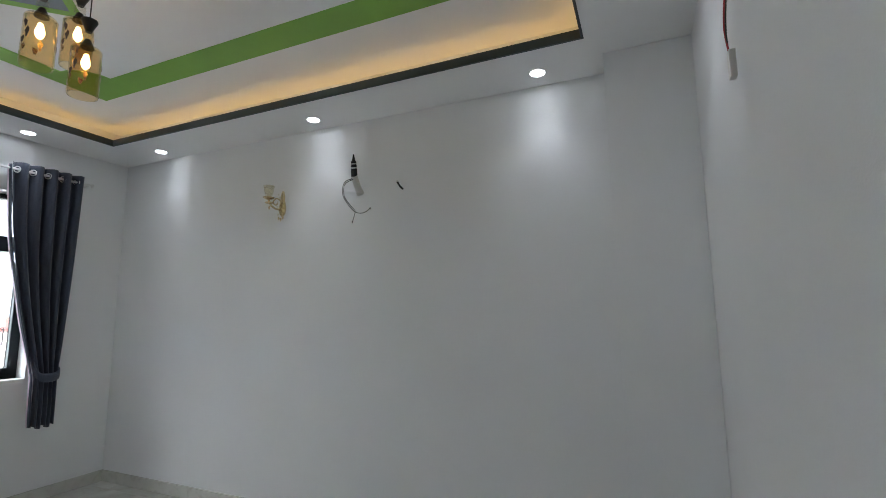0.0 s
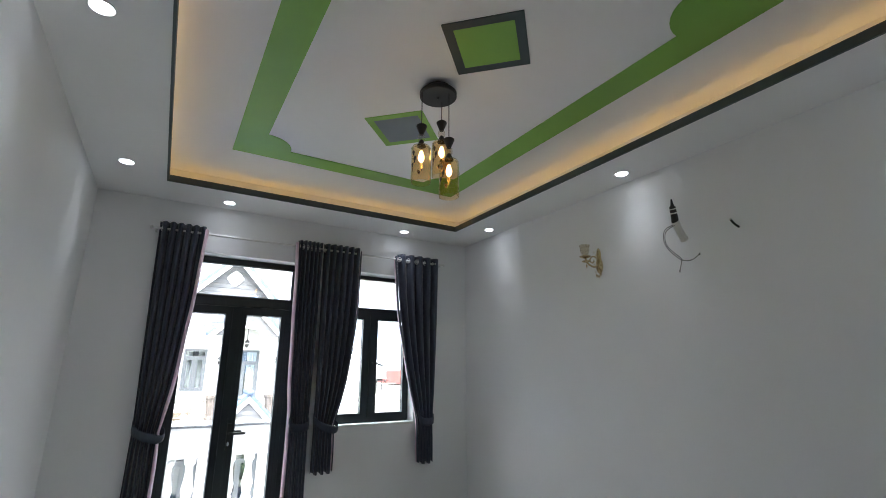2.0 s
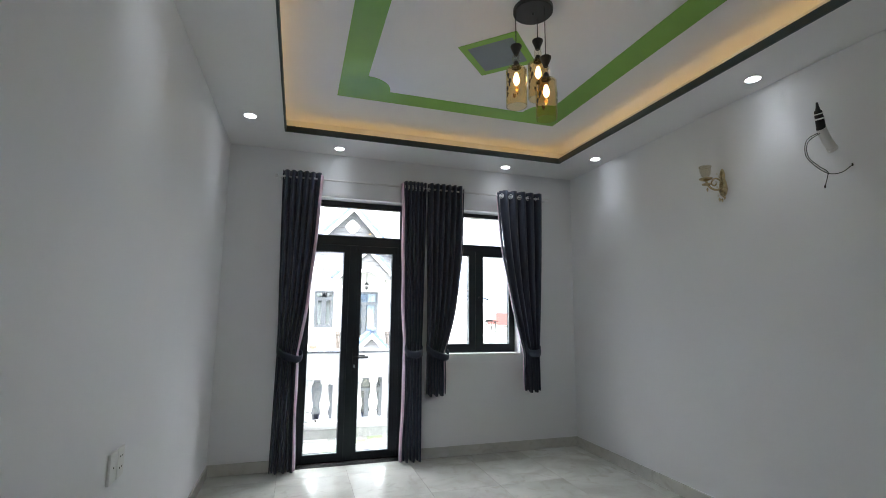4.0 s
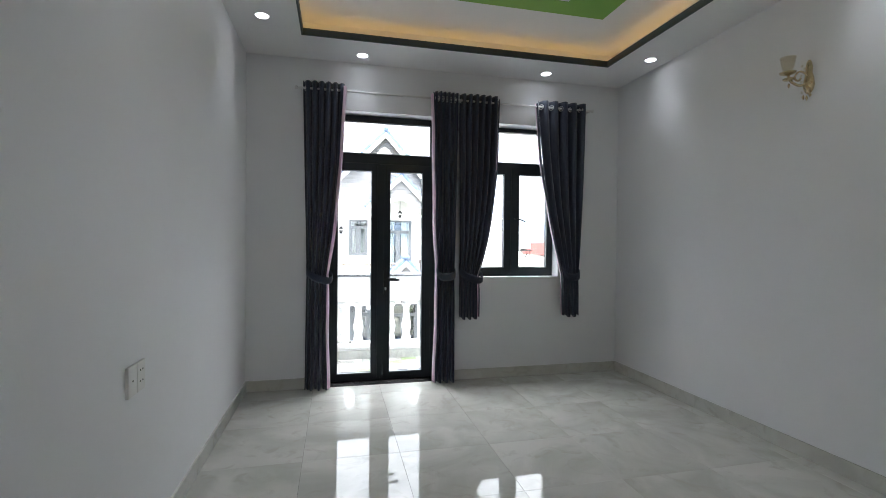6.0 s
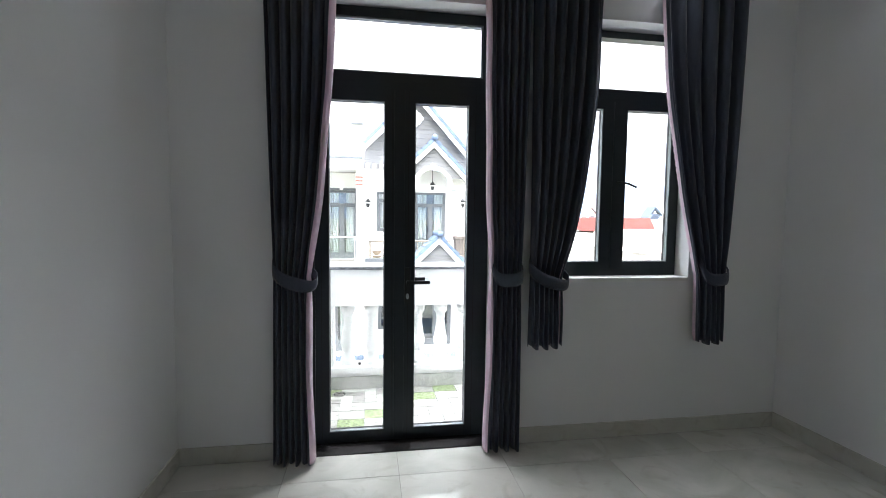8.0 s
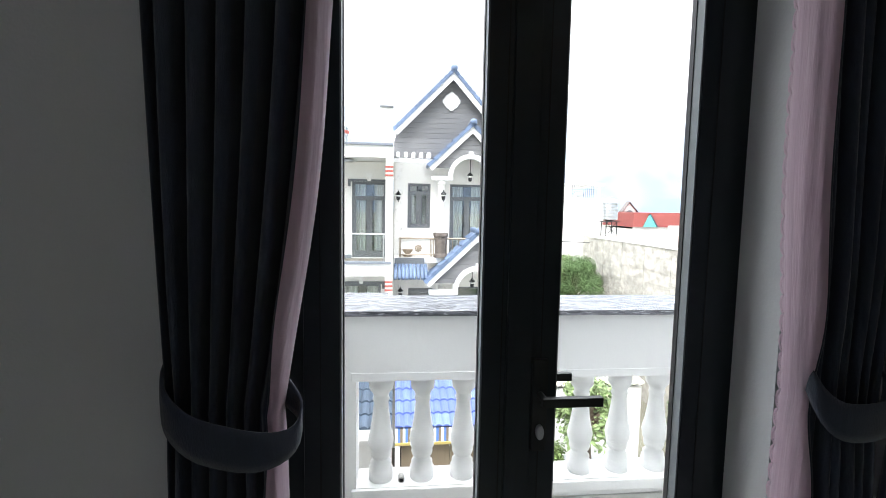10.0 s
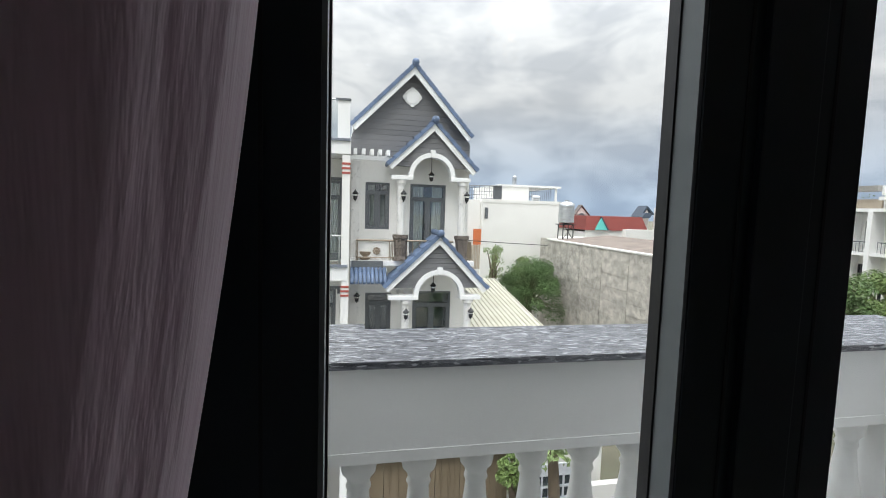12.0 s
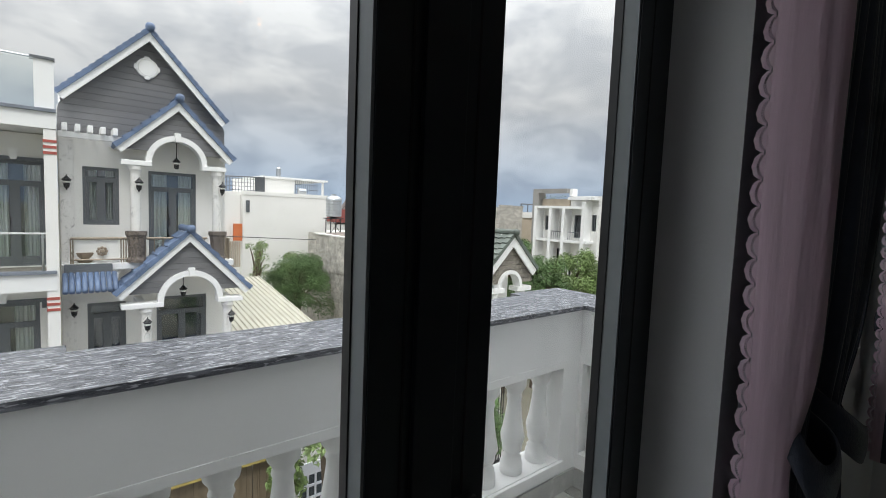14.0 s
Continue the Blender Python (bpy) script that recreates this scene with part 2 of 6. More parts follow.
def leaf_mat(name, color):
    m = mat(name, color, 0.55, var=0.2, scale=3, spec=0.3)
    n, l = m.node_tree.nodes, m.node_tree.links
    g, hs = n.new("ShaderNodeNewGeometry"), n.new("ShaderNodeHueSaturation")
    mr = n.new("ShaderNodeMapRange")
    mr.inputs["To Min"].default_value, mr.inputs["To Max"].default_value = 0.7, 1.35
    l.new(g.outputs["Random Per Island"], mr.inputs["Value"])
    l.new(mr.outputs["Result"], hs.inputs["Value"])
    b = n["Principled BSDF"]
    l.new(b.inputs["Base Color"].links[0].from_socket, hs.inputs["Color"])
    l.new(hs.outputs["Color"], b.inputs["Base Color"])
    return m


M["leaf"] = leaf_mat("leaf_green", (0.15, 0.215, 0.07))
M["leaf_light"] = leaf_mat("leaf_light_green", (0.21, 0.28, 0.12))
M["leaf_dark"] = leaf_mat("leaf_dark_green", (0.1, 0.165, 0.06))


def marble(name, c0, c1, vein, rough, sc, stretch=(1, 1, 1), rand=0.04, flecks=False):
    m = mat(name, c0, rough, var=0.0, rand=0)
    n, l = m.node_tree.nodes, m.node_tree.links
    b = n["Principled BSDF"]
    tc, oi, ad, mp = n.new("ShaderNodeTexCoord"), n.new("ShaderNodeObjectInfo"), n.new("ShaderNodeVectorMath"), n.new("ShaderNodeMapping")
    ad.operation = "ADD"
    ml = n.new("ShaderNodeVectorMath")
    ml.operation = "SCALE"
    ml.inputs[0].default_value = (17.0, 31.0, 7.0)
    l.new(oi.outputs["Random"], ml.inputs["Scale"])
    l.new(tc.outputs["Object"], ad.inputs[0])
    l.new(ml.outputs["Vector"], ad.inputs[1])
    mp.inputs["Scale"].default_value = stretch
    l.new(ad.outputs["Vector"], mp.inputs["Vector"])
    n1, n2 = n.new("ShaderNodeTexNoise"), n.new("ShaderNodeTexNoise")
    n1.inputs["Scale"].default_value, n1.inputs["Detail"].default_value, n1.inputs["Distortion"].default_value = sc, 8, 1.2
    n2.inputs["Scale"].default_value, n2.inputs["Detail"].default_value, n2.inputs["Distortion"].default_value = sc * 2.3, 10, 2.0
    l.new(mp.outputs["Vector"], n1.inputs["Vector"])
    l.new(mp.outputs["Vector"], n2.inputs["Vector"])
    r1, r2, mx = n.new("ShaderNodeValToRGB"), n.new("ShaderNodeValToRGB"), n.new("ShaderNodeMixRGB")
    r1.color_ramp.elements[0].color, r1.color_ramp.elements[1].color = (*c0, 1), (*c1, 1)
    r1.color_ramp.elements[0].position, r1.color_ramp.elements[1].position = 0.35, 0.65
    r2.color_ramp.elements[0].position, r2.color_ramp.elements[1].position = 0.56, 0.7
    r2.color_ramp.elements[1].color = (0.6, 0.6, 0.6, 1)
    if flecks:
        r2.color_ramp.elements[0].position, r2.color_ramp.elements[1].position = 0.57, 0.62
        n2.inputs["Distortion"].default_value, n2.inputs["Detail"].default_value = 0.4, 4
    mx.inputs["Color2"].default_value = (*vein, 1)
    l.new(n1.outputs["Fac"], r1.inputs["Fac"])
    l.new(n2.outputs["Fac"], r2.inputs["Fac"])
    l.new(r2.outputs["Color"], mx.inputs["Fac"])
    l.new(r1.outputs["Color"], mx.inputs["Color1"])
    l.new(mx.outputs["Color"], b.inputs["Base Color"])
    return m


M["floor_tile"] = marble("polished_floor_tile", (0.44, 0.44, 0.4), (0.56, 0.56, 0.52), (0.41, 0.395, 0.35), 0.04, 1.9)
M["skirting"] = marble("skirting_tile", (0.54, 0.54, 0.5), (0.62, 0.62, 0.58), (0.46, 0.45, 0.4), 0.2, 2.5)
M["grout"] = mat("grey_grout", (0.2, 0.2, 0.19), 0.8)
M["coping"] = marble("streaked_granite", (0.05, 0.052, 0.06), (0.18, 0.185, 0.205), (0.6, 0.61, 0.64), 0.24, 11.0, (1.0, 5.0, 5.0), flecks=True)
M["column"] = marble("veined_column", (0.74, 0.73, 0.7), (0.8, 0.79, 0.77), (0.24, 0.23, 0.22), 0.4, 2.4, (1.5, 1.5, 1.0))
M["kerb_tile"] = marble("grey_kerb_tile", (0.4, 0.4, 0.38), (0.5, 0.5, 0.48), (0.6, 0.6, 0.58), 0.4, 4.0)
M["pave_grey"] = mat("grey_paver", (0.27, 0.265, 0.245), 0.7, var=0.16, scale=14, rand=0.18)
M["pave_light"] = mat("light_paver", (0.42, 0.415, 0.385), 0.7, var=0.14, scale=14, rand=0.12)
M["pave_green"] = mat("green_paver", (0.19, 0.235, 0.12), 0.8, var=0.5, scale=60, rand=0.15)


# ---- building helpers ----
def mesh_of(name, bm, material, smooth=False):
    bmesh.ops.recalc_face_normals(bm, faces=bm.faces[:])
    me = bpy.data.meshes.new(name)
    bm.to_mesh(me)
    bm.free()
    for m in material if isinstance(material, (list, tuple)) else [material]:
        me.materials.append(m)
    if smooth:
        for p in me.polygons:
            p.use_smooth = True
    return me


def solid(name, bm, material, smooth=False):
    return new(name, mesh_of(name, bm, material, smooth))


def part(name, bm, material, parent, label="", smooth=False):
    ob = solid(name, bm, material, smooth)
    ob.parent = parent
    if label:
        ob["label"] = label
    return ob


def thing(name, label, category, group="", at=(0, 0, 0)):
    ob = new(name)
    ob.location = at
    ob.empty_display_size = 0.1
    return tagged(ob, label, category, group)


def box(x0, x1, y0, y1, z0, z1, bm=None, bevel=0.0):
    own = bm is None or bevel
    b = bmesh.new() if own else bm
    v = [b.verts.new((x, y, z)) for x in (x0, x1) for y in (y0, y1) for z in (z0, z1)]
    for f in ((0, 1, 3, 2), (4, 6, 7, 5), (0, 4, 5, 1), (2, 3, 7, 6), (0, 2, 6, 4), (1, 5, 7, 3)):
        b.faces.new([v[i] for i in f])
    if bevel:
        bmesh.ops.bevel(b, geom=b.edges[:], offset=bevel, segments=2, affect="EDGES", profile=0.7)
        if bm is not None:
            me = bpy.data.meshes.new("tmp")
            b.to_mesh(me)
            b.free()
            bm.from_mesh(me)
            bpy.data.meshes.remove(me)
            return bm
    return b


def prism(points, y0, y1, bm=None):
    """A flat shape in x and z, drawn through from y0 to y1."""
    b = bm or bmesh.new()
    a = [b.verts.new((x, y0, z)) for x, z in points]
    c = [b.verts.new((x, y1, z)) for x, z in points]
    b.faces.new(a)
    b.faces.new(c[::-1])
    for i in range(len(a)):
        j = (i + 1) % len(a)
        b.faces.new((a[i], c[i], c[j], a[j]))
    return b


def lathe(profile, center=(0, 0, 0), seg=20, bm=None):
    """A turned shape from rows of radius and height."""
    b = bm or bmesh.new()
    rings = []
    for r, z in profile:
        rings.append([b.verts.new((center[0] + r * math.cos(2 * math.pi * i / seg), center[1] + r * math.sin(2 * math.pi * i / seg), center[2] + z)) for i in range(seg)])
    for p, q in zip(rings, rings[1:]):
        for i in range(seg):
            b.faces.new((p[i], p[(i + 1) % seg], q[(i + 1) % seg], q[i]))
    b.faces.new(rings[0][::-1])
    b.faces.new(rings[-1])
    return b


def tube(points, r, seg=8, bm=None, taper=None):
    b = bm or bmesh.new()
    pts = [Vector(p) for p in points]
    rings = []
    for i, p in enumerate(pts):
        d = (pts[min(i + 1, len(pts) - 1)] - pts[max(i - 1, 0)]).normalized()
        u = d.cross(Vector((0.31, 0.17, 0.93)) if abs(d.z) < 0.9 else Vector((1, 0, 0))).normalized()
        w = d.cross(u)
        rr = r if taper is None else r + (taper - r) * i / (len(pts) - 1)
        rings.append([b.verts.new(p + rr * (math.cos(2 * math.pi * k / seg) * u + math.sin(2 * math.pi * k / seg) * w)) for k in range(seg)])
    for p, q in zip(rings, rings[1:]):
        for k in range(seg):
            b.faces.new((p[k], p[(k + 1) % seg], q[(k + 1) % seg], q[k]))
    b.faces.new(rings[0][::-1])
    b.faces.new(rings[-1])
    return b


def smooth_path(points, steps=8):
    pts = [Vector(p) for p in points]
    out = []
    for i in range(len(pts) - 1):
        p0, p1, p2, p3 = pts[max(i - 1, 0)], pts[i], pts[i + 1], pts[min(i + 2, len(pts) - 1)]
        for k in range(steps):
            t = k / steps
            out.append(0.5 * ((2 * p1) + (p2 - p0) * t + (2 * p0 - 5 * p1 + 4 * p2 - p3) * t * t + (3 * p1 - p0 - 3 * p2 + p3) * t ** 3))
    return out + [pts[-1]]


def pierced(a0, a1, z0, z1, b0, b1, holes, axis="x"):
    """A wall along an axis from a0 to a1, b0 to b1 thick, with holes (a0, a1, z0, z1) right through it."""
    xs = sorted({a0, a1, *[h[0] for h in holes], *[h[1] for h in holes]})
    zs = sorted({z0, z1, *[h[2] for h in holes], *[h[3] for h in holes]})
    xs, zs = [x for x in xs if a0 <= x <= a1], [z for z in zs if z0 <= z <= z1]
    full = {}
    for i in range(len(xs) - 1):
        for j in range(len(zs) - 1):
            cx, cz = (xs[i] + xs[i + 1]) / 2, (zs[j] + zs[j + 1]) / 2
            full[i, j] = not any(h[0] < cx < h[1] and h[2] < cz < h[3] for h in holes)
    b = bmesh.new()

    def face(*pts):
        b.faces.new([b.verts.new(p if axis == "x" else (p[1], p[0], p[2])) for p in pts])
    for (i, j), on in full.items():
        if not on:
            continue
        l, r, d, u = xs[i], xs[i + 1], zs[j], zs[j + 1]
        face((l, b0, d), (r, b0, d), (r, b0, u), (l, b0, u))
        face((l, b1, d), (l, b1, u), (r, b1, u), (r, b1, d))
        if not full.get((i - 1, j)):
            face((l, b0, d), (l, b0, u), (l, b1, u), (l, b1, d))
        if not full.get((i + 1, j)):
            face((r, b0, d), (r, b1, d), (r, b1, u), (r, b0, u))
        if not full.get((i, j - 1)):
            face((l, b0, d), (l, b1, d), (r, b1, d), (r, b0, d))
        if not full.get((i, j + 1)):
            face((l, b0, u), (r, b0, u), (r, b1, u), (l, b1, u))
    bmesh.ops.remove_doubles(b, verts=b.verts[:], dist=0.0005)
    return b


def setting(ob, label, category):
    return tagged(ob, label, category, kind="structure")

# ---- the room ----
RX, RY, RZ = 3.70, -5.06, 3.005          # room width, back wall, height of the dropped ceiling
DOOR = (0.665, 1.745, 0.0, 2.565)
WIN = (2.075, 3.02, 1.005, 2.545)
DF = 0.121                                # front of the door and window frames in the wall

setting(solid("wall_front", pierced(-0.2, RX + 0.2, -0.1, 3.35, 0.0, 0.24, [DOOR, WIN]), M["wall"]), "white painted wall with a door and a window", "wall")
setting(solid("wall_left", box(-0.2, 0, RY - 0.2, 0, -0.1, 3.35), M["wall"]), "plain white painted wall", "wall")
setting(solid("wall_right", box(RX, RX + 0.2, RY - 0.2, 0, -0.1, 3.35), M["wall"]), "white painted wall with bare conduit", "wall")
setting(solid("wall_back", box(0, RX, RY - 0.2, RY, -0.1, 3.35), M["wall"]), "plain white painted wall with loose wire", "wall")
setting(solid("pillar", box(3.455, RX, RY, -4.605, 0, RZ, bevel=0.004), M["wall"]), "white painted corner pillar", "pillar")

# dropped ceiling with a tray: border slab, ledge with the strip, upper ceiling
CX0, CX1, CY0, CY1 = 0.50, 3.253, -4.52, -0.495
bm = bmesh.new()
for a in ((0, CX0, RY, 0), (CX1, RX, RY, 0), (CX0, CX1, CY1, 0), (CX0, CX1, RY, CY0)):
    box(a[0], a[1], a[2], a[3], RZ, RZ + 0.03, bm)
G = 0.13
for a in ((CX0 - G - 0.03, CX0 - G, CY0 - G, CY1 + G), (CX1 + G, CX1 + G + 0.03, CY0 - G, CY1 + G), (CX0 - G, CX1 + G, CY1 + G, CY1 + G + 0.03), (CX0 - G, CX1 + G, CY0 - G - 0.03, CY0 - G)):
    box(*a, RZ + 0.03, 3.165, bm)
box(0, RX, RY, 0, 3.165, 3.2, bm)
setting(solid("ceiling", bm, M["ceiling"]), "white gypsum tray ceiling with a lit recess", "ceiling")
bm = bmesh.new()
T = 0.014
for a in ((CX0, CX0 + T, CY0, CY1), (CX1 - T, CX1, CY0, CY1), (CX0 + T, CX1 - T, CY1 - T, CY1), (CX0 + T, CX1 - T, CY0, CY0 + T)):
    box(*a, RZ - 0.004, RZ + 0.05, bm)
setting(solid("trim", bm, M["slate"]), "dark slate painted lip round the ceiling recess", "trim")

for x0, x1, y0, y1 in ((CX0 - 0.075, CX0 - 0.06, CY0, CY1), (CX1 + 0.06, CX1 + 0.075, CY0, CY1), (CX0, CX1, CY1 + 0.06, CY1 + 0.075), (CX0, CX1, CY0 - 0.075, CY0 - 0.06)):
    tagged(solid("led_strip", box(x0, x1, y0, y1, RZ + 0.031, RZ + 0.041), M["led"]), "warm yellow light strip lying on the ceiling ledge", "light strip", "strips round the recess")

# painted frame with rounded corner lobes, and two turned squares
ZC = 3.165


def flat(points, z, thick, hole=None):
    b = bmesh.new()
    o = [b.verts.new((x, y, z - thick)) for x, y in points]
    if hole:
        i = [b.verts.new((x, y, z - thick)) for x, y in hole]
        e = [b.edges.new((r[k], r[(k + 1) % len(r)])) for r in (o, i) for k in range(len(r))]
        bmesh.ops.triangle_fill(b, use_beauty=True, edges=e)
    else:
        b.faces.new(o)
    ext = bmesh.ops.extrude_face_region(b, geom=b.faces[:])
    bmesh.ops.translate(b, verts=[v for v in ext["geom"] if isinstance(v, bmesh.types.BMVert)], vec=(0, 0, thick))
    return b


ox0, ox1, oy0, oy1 = 0.907, 2.869, -3.903, -1.015
ix0, ix1, iy0, iy1, lobe = ox0 + 0.195, ox1 - 0.2, oy0 + 0.19, oy1 - 0.18, 0.2
inner = []
for cx, cy, a0 in ((ix1, iy1, 270), (ix0, iy1, 360), (ix0, iy0, 90), (ix1, iy0, 180)):
    for k in range(9):
        a = radians(a0 - 90 * k / 8) if a0 != 360 else radians(360 - 90 * k / 8)
        inner.append((cx + lobe * math.cos(a), cy + lobe * math.sin(a)))
setting(solid("ceiling_frame_trim", flat([(ox0, oy0), (ox1, oy0), (ox1, oy1), (ox0, oy1)], ZC, 0.004, inner), M["green"]), "bright green painted frame on the upper ceiling", "trim")


def diamond(cx, cy, r):
    return [(cx - r, cy), (cx, cy - r), (cx + r, cy), (cx, cy + r)]


for name, cx, cy, r0, r1, m0, m1, lab in (("ceiling_square_trim", 1.895, -1.96, 0.285, 0.22, "green", "greyblue", "grey-blue square with green border painted on ceiling"),
                                          ("ceiling_square_trim", 1.895, -2.97, 0.285, 0.215, "slate", "green", "green square with dark border painted on ceiling")):
    t = setting(solid(name, flat(diamond(cx, cy, r0), ZC, 0.005, diamond(cx, cy, r1)), M[m0]), lab, "trim")
    part("panel", flat(diamond(cx, cy, r1), ZC, 0.004), M[m1], t)


def downlight(x, y):
    d = thing("downlight", "round white recessed LED downlight, switched on", "ceiling light", "downlights round the ceiling border", (x, y, RZ))
    part("ring", lathe([(0.052, 0.0), (0.055, -0.002), (0.055, -0.004), (0.047, -0.006), (0.045, -0.003), (0.045, 0.0)], seg=32), M["white_metal"], d, smooth=False)
    part("diffuser", lathe([(0.045, -0.0025), (0.045, -0.0045), (0.02, -0.005)], seg=32), M["downlight"], d, "glowing round diffuser")
    la = bpy.data.lights.new("downlight_lamp", "SPOT")
    la.energy, la.spot_size, la.spot_blend, la.shadow_soft_size, la.color = DOWNLIGHT_WATTS, radians(100), 1.0, 0.06, (0.95, 0.97, 1.0)
    lo = new("downlight_lamp", la)
    lo.location = (x, y, RZ - 0.012)


for x, y in ((1.0, -0.202), (2.768, -0.202), (3.519, -0.75), (3.519, -2.477), (3.519, -4.21), (0.242, -0.755), (0.242, -2.49), (0.242, -4.22), (1.0, -4.81), (2.768, -4.81)):
    downlight(x, y)

# skirting
SK = 0.095
for nm, b in (("baseboard_left", box(0, 0.012, RY, 0, 0, SK, bevel=0.002)), ("baseboard_right", box(RX - 0.012, RX, -4.605, 0, 0, SK, bevel=0.002)),
              ("baseboard_front_left", box(0.012, DOOR[0], -0.012, 0, 0, SK, bevel=0.002)), ("baseboard_front_right", box(DOOR[1], RX - 0.012, -0.012, 0, 0, SK, bevel=0.002)),
              ("baseboard_back", box(0.012, 3.455, RY, RY + 0.012, 0, SK, bevel=0.002)), ("baseboard_pillar", box(3.443, 3.455, RY + 0.012, -4.605, 0, SK, bevel=0.002))):
    setting(solid(nm, b, M["skirting"]), "grey marbled tile skirting", "baseboard")

# ---- door and window ----
def leaf(parent, x0, x1, z0, z1, gx0, gx1, gz0, gz1, y, name, deep=0.05):
    """A dark aluminium sash: four rails, a glazing bead coloured lighter for daylight, and a pane."""
    s = part(name, pierced(x0, x1, z0, z1, y, y + deep, [(gx0 - 0.005, gx1 + 0.005, gz0 - 0.005, gz1 + 0.005)]), M["alu"], parent)
    part("glazing_bead", pierced(gx0 - 0.006, gx1 + 0.006, gz0 - 0.006, gz1 + 0.006, y + 0.003, y + deep - 0.019, [(gx0 - 0.001, gx1 + 0.001, gz0 - 0.001, gz1 + 0.001)]), M["bead"], s, "glazing bead in a grey lightened for daylight")
    part("gasket", pierced(gx0 - 0.006, gx1 + 0.006, gz0 - 0.006, gz1 + 0.006, y + deep - 0.019, y + deep - 0.003, [(gx0 + 0.001, gx1 - 0.001, gz0 + 0.001, gz1 - 0.001)]), M["black_metal"], s)
    p = part("pane", box(gx0 - 0.005, gx1 + 0.005, y + deep - 0.003, y + deep + 0.002, gz0 - 0.005, gz1 + 0.005), M["glass"], s, "clear glass pane")
    p.visible_shadow = False
    return s


def outer_frame(parent, x0, x1, z0, z1, holes, y, deep=0.07):
    return part("frame", pierced(x0, x1, z0, z1, y, y + deep, holes), M["alu"], parent)


door = setting(new("door_1"), "closed dark grey aluminium double door with glass", "door")
y = DF
outer_frame(door, DOOR[0], DOOR[1], 0.004, 2.56, [(0.713, 1.697, 0.02, 2.105), (0.713, 1.697, 2.197, 2.505)], y + 0.012)
tp = part("pane", box(0.713, 1.697, y + 0.05, y + 0.055, 2.197, 2.505), M["glass"], door, "clear transom pane")
tp.visible_shadow = False
part("glazing_bead", pierced(0.712, 1.698, 2.196, 2.506, y + 0.02, y + 0.045, [(0.722, 1.688, 2.206, 2.496)]), M["bead"], door)
l1 = leaf(door, 0.716, 1.198, 0.022, 2.102, 0.799, 1.1115, 0.082, 2.028, y, "leaf")
l2 = leaf(door, 1.202, 1.694, 0.022, 2.102, 1.298, 1.6095, 0.082, 2.028, y, "leaf")
part("astragal", box(1.172, 1.232, y - 0.008, y, 0.03, 2.098, bevel=0.002), M["alu"], l1)
for gx in (0.752, 1.16, 1.255, 1.655):
    part("groove", box(gx - 0.0015, gx + 0.0015, y - 0.001, y + 0.001, 0.03, 2.095), M["hole"], l1 if gx < 1.2 else l2)
part("lock_plate", box(1.234, 1.27, y - 0.014, y, 0.845, 1.065, bevel=0.003), M["black_metal"], l2)
hb = tube([(1.252, y - 0.01, 0.982), (1.252, y - 0.055, 0.982)], 0.009, 10)
box(1.242, 1.382, y - 0.066, y - 0.05, 0.972, 0.993, hb, bevel=0.003)
part("handle", hb, M["black_metal"], l2, "black lever handle")
part("keyhole", lathe([(0.008, 0.0), (0.009, 0.004), (0.009, 0.03), (0.006, 0.034)], seg=14), M["steel"], l2, "steel lock cylinder").matrix_basis = pose(1.252, y - 0.0145, 0.895, 90, 0, 0) @ Matrix.Translation((0, 0, -0.004)) @ Matrix.Diagonal((1, 1.9, 0.5, 1))
ho = tube([(1.252, y + 0.05, 0.982), (1.252, y + 0.095, 0.982)], 0.009, 10)
box(1.244, 1.37, y + 0.09, y + 0.106, 0.972, 0.993, ho, bevel=0.003)
part("outer_handle", ho, M["black_metal"], l2, "black lever handle on the outer side")
setting(solid("threshold", box(DOOR[0], DOOR[1], -0.004, 0.24, -0.03, 0.004), M["granite_dark"]), "dark polished granite door threshold", "threshold")

win = setting(new("window_1"), "closed dark grey aluminium casement window", "window")
outer_frame(win, WIN[0], WIN[1] , WIN[2], 2.535, [(2.113, 2.982, 1.05, 2.1), (2.113, 2.982, 2.182, 2.493)], y + 0.012)
tp = part("pane", box(2.113, 2.982, y + 0.05, y + 0.055, 2.182, 2.493), M["glass"], win, "clear transom pane")
tp.visible_shadow = False
w1 = leaf(win, 2.112, 2.545, 1.048, 2.102, 2.172, 2.468, 1.1, 2.052, y, "sash")
w2 = leaf(win, 2.549, 2.983, 1.048, 2.102, 2.64, 2.945, 1.1, 2.052, y, "sash")
wh = tube([(2.585, y, 1.6), (2.585, y - 0.035, 1.6)], 0.008, 10)
tube([(2.585, y - 0.035, 1.6), (2.63, y - 0.04, 1.594), (2.69, y - 0.04, 1.572)], 0.007, 8, wh)
part("handle", wh, M["black_metal"], w2, "black window handle")
part("window_sill", box(WIN[0], WIN[1], -0.004, 0.128, WIN[2] - 0.02, WIN[2] + 0.003), M["plaster"], win, "white sill")

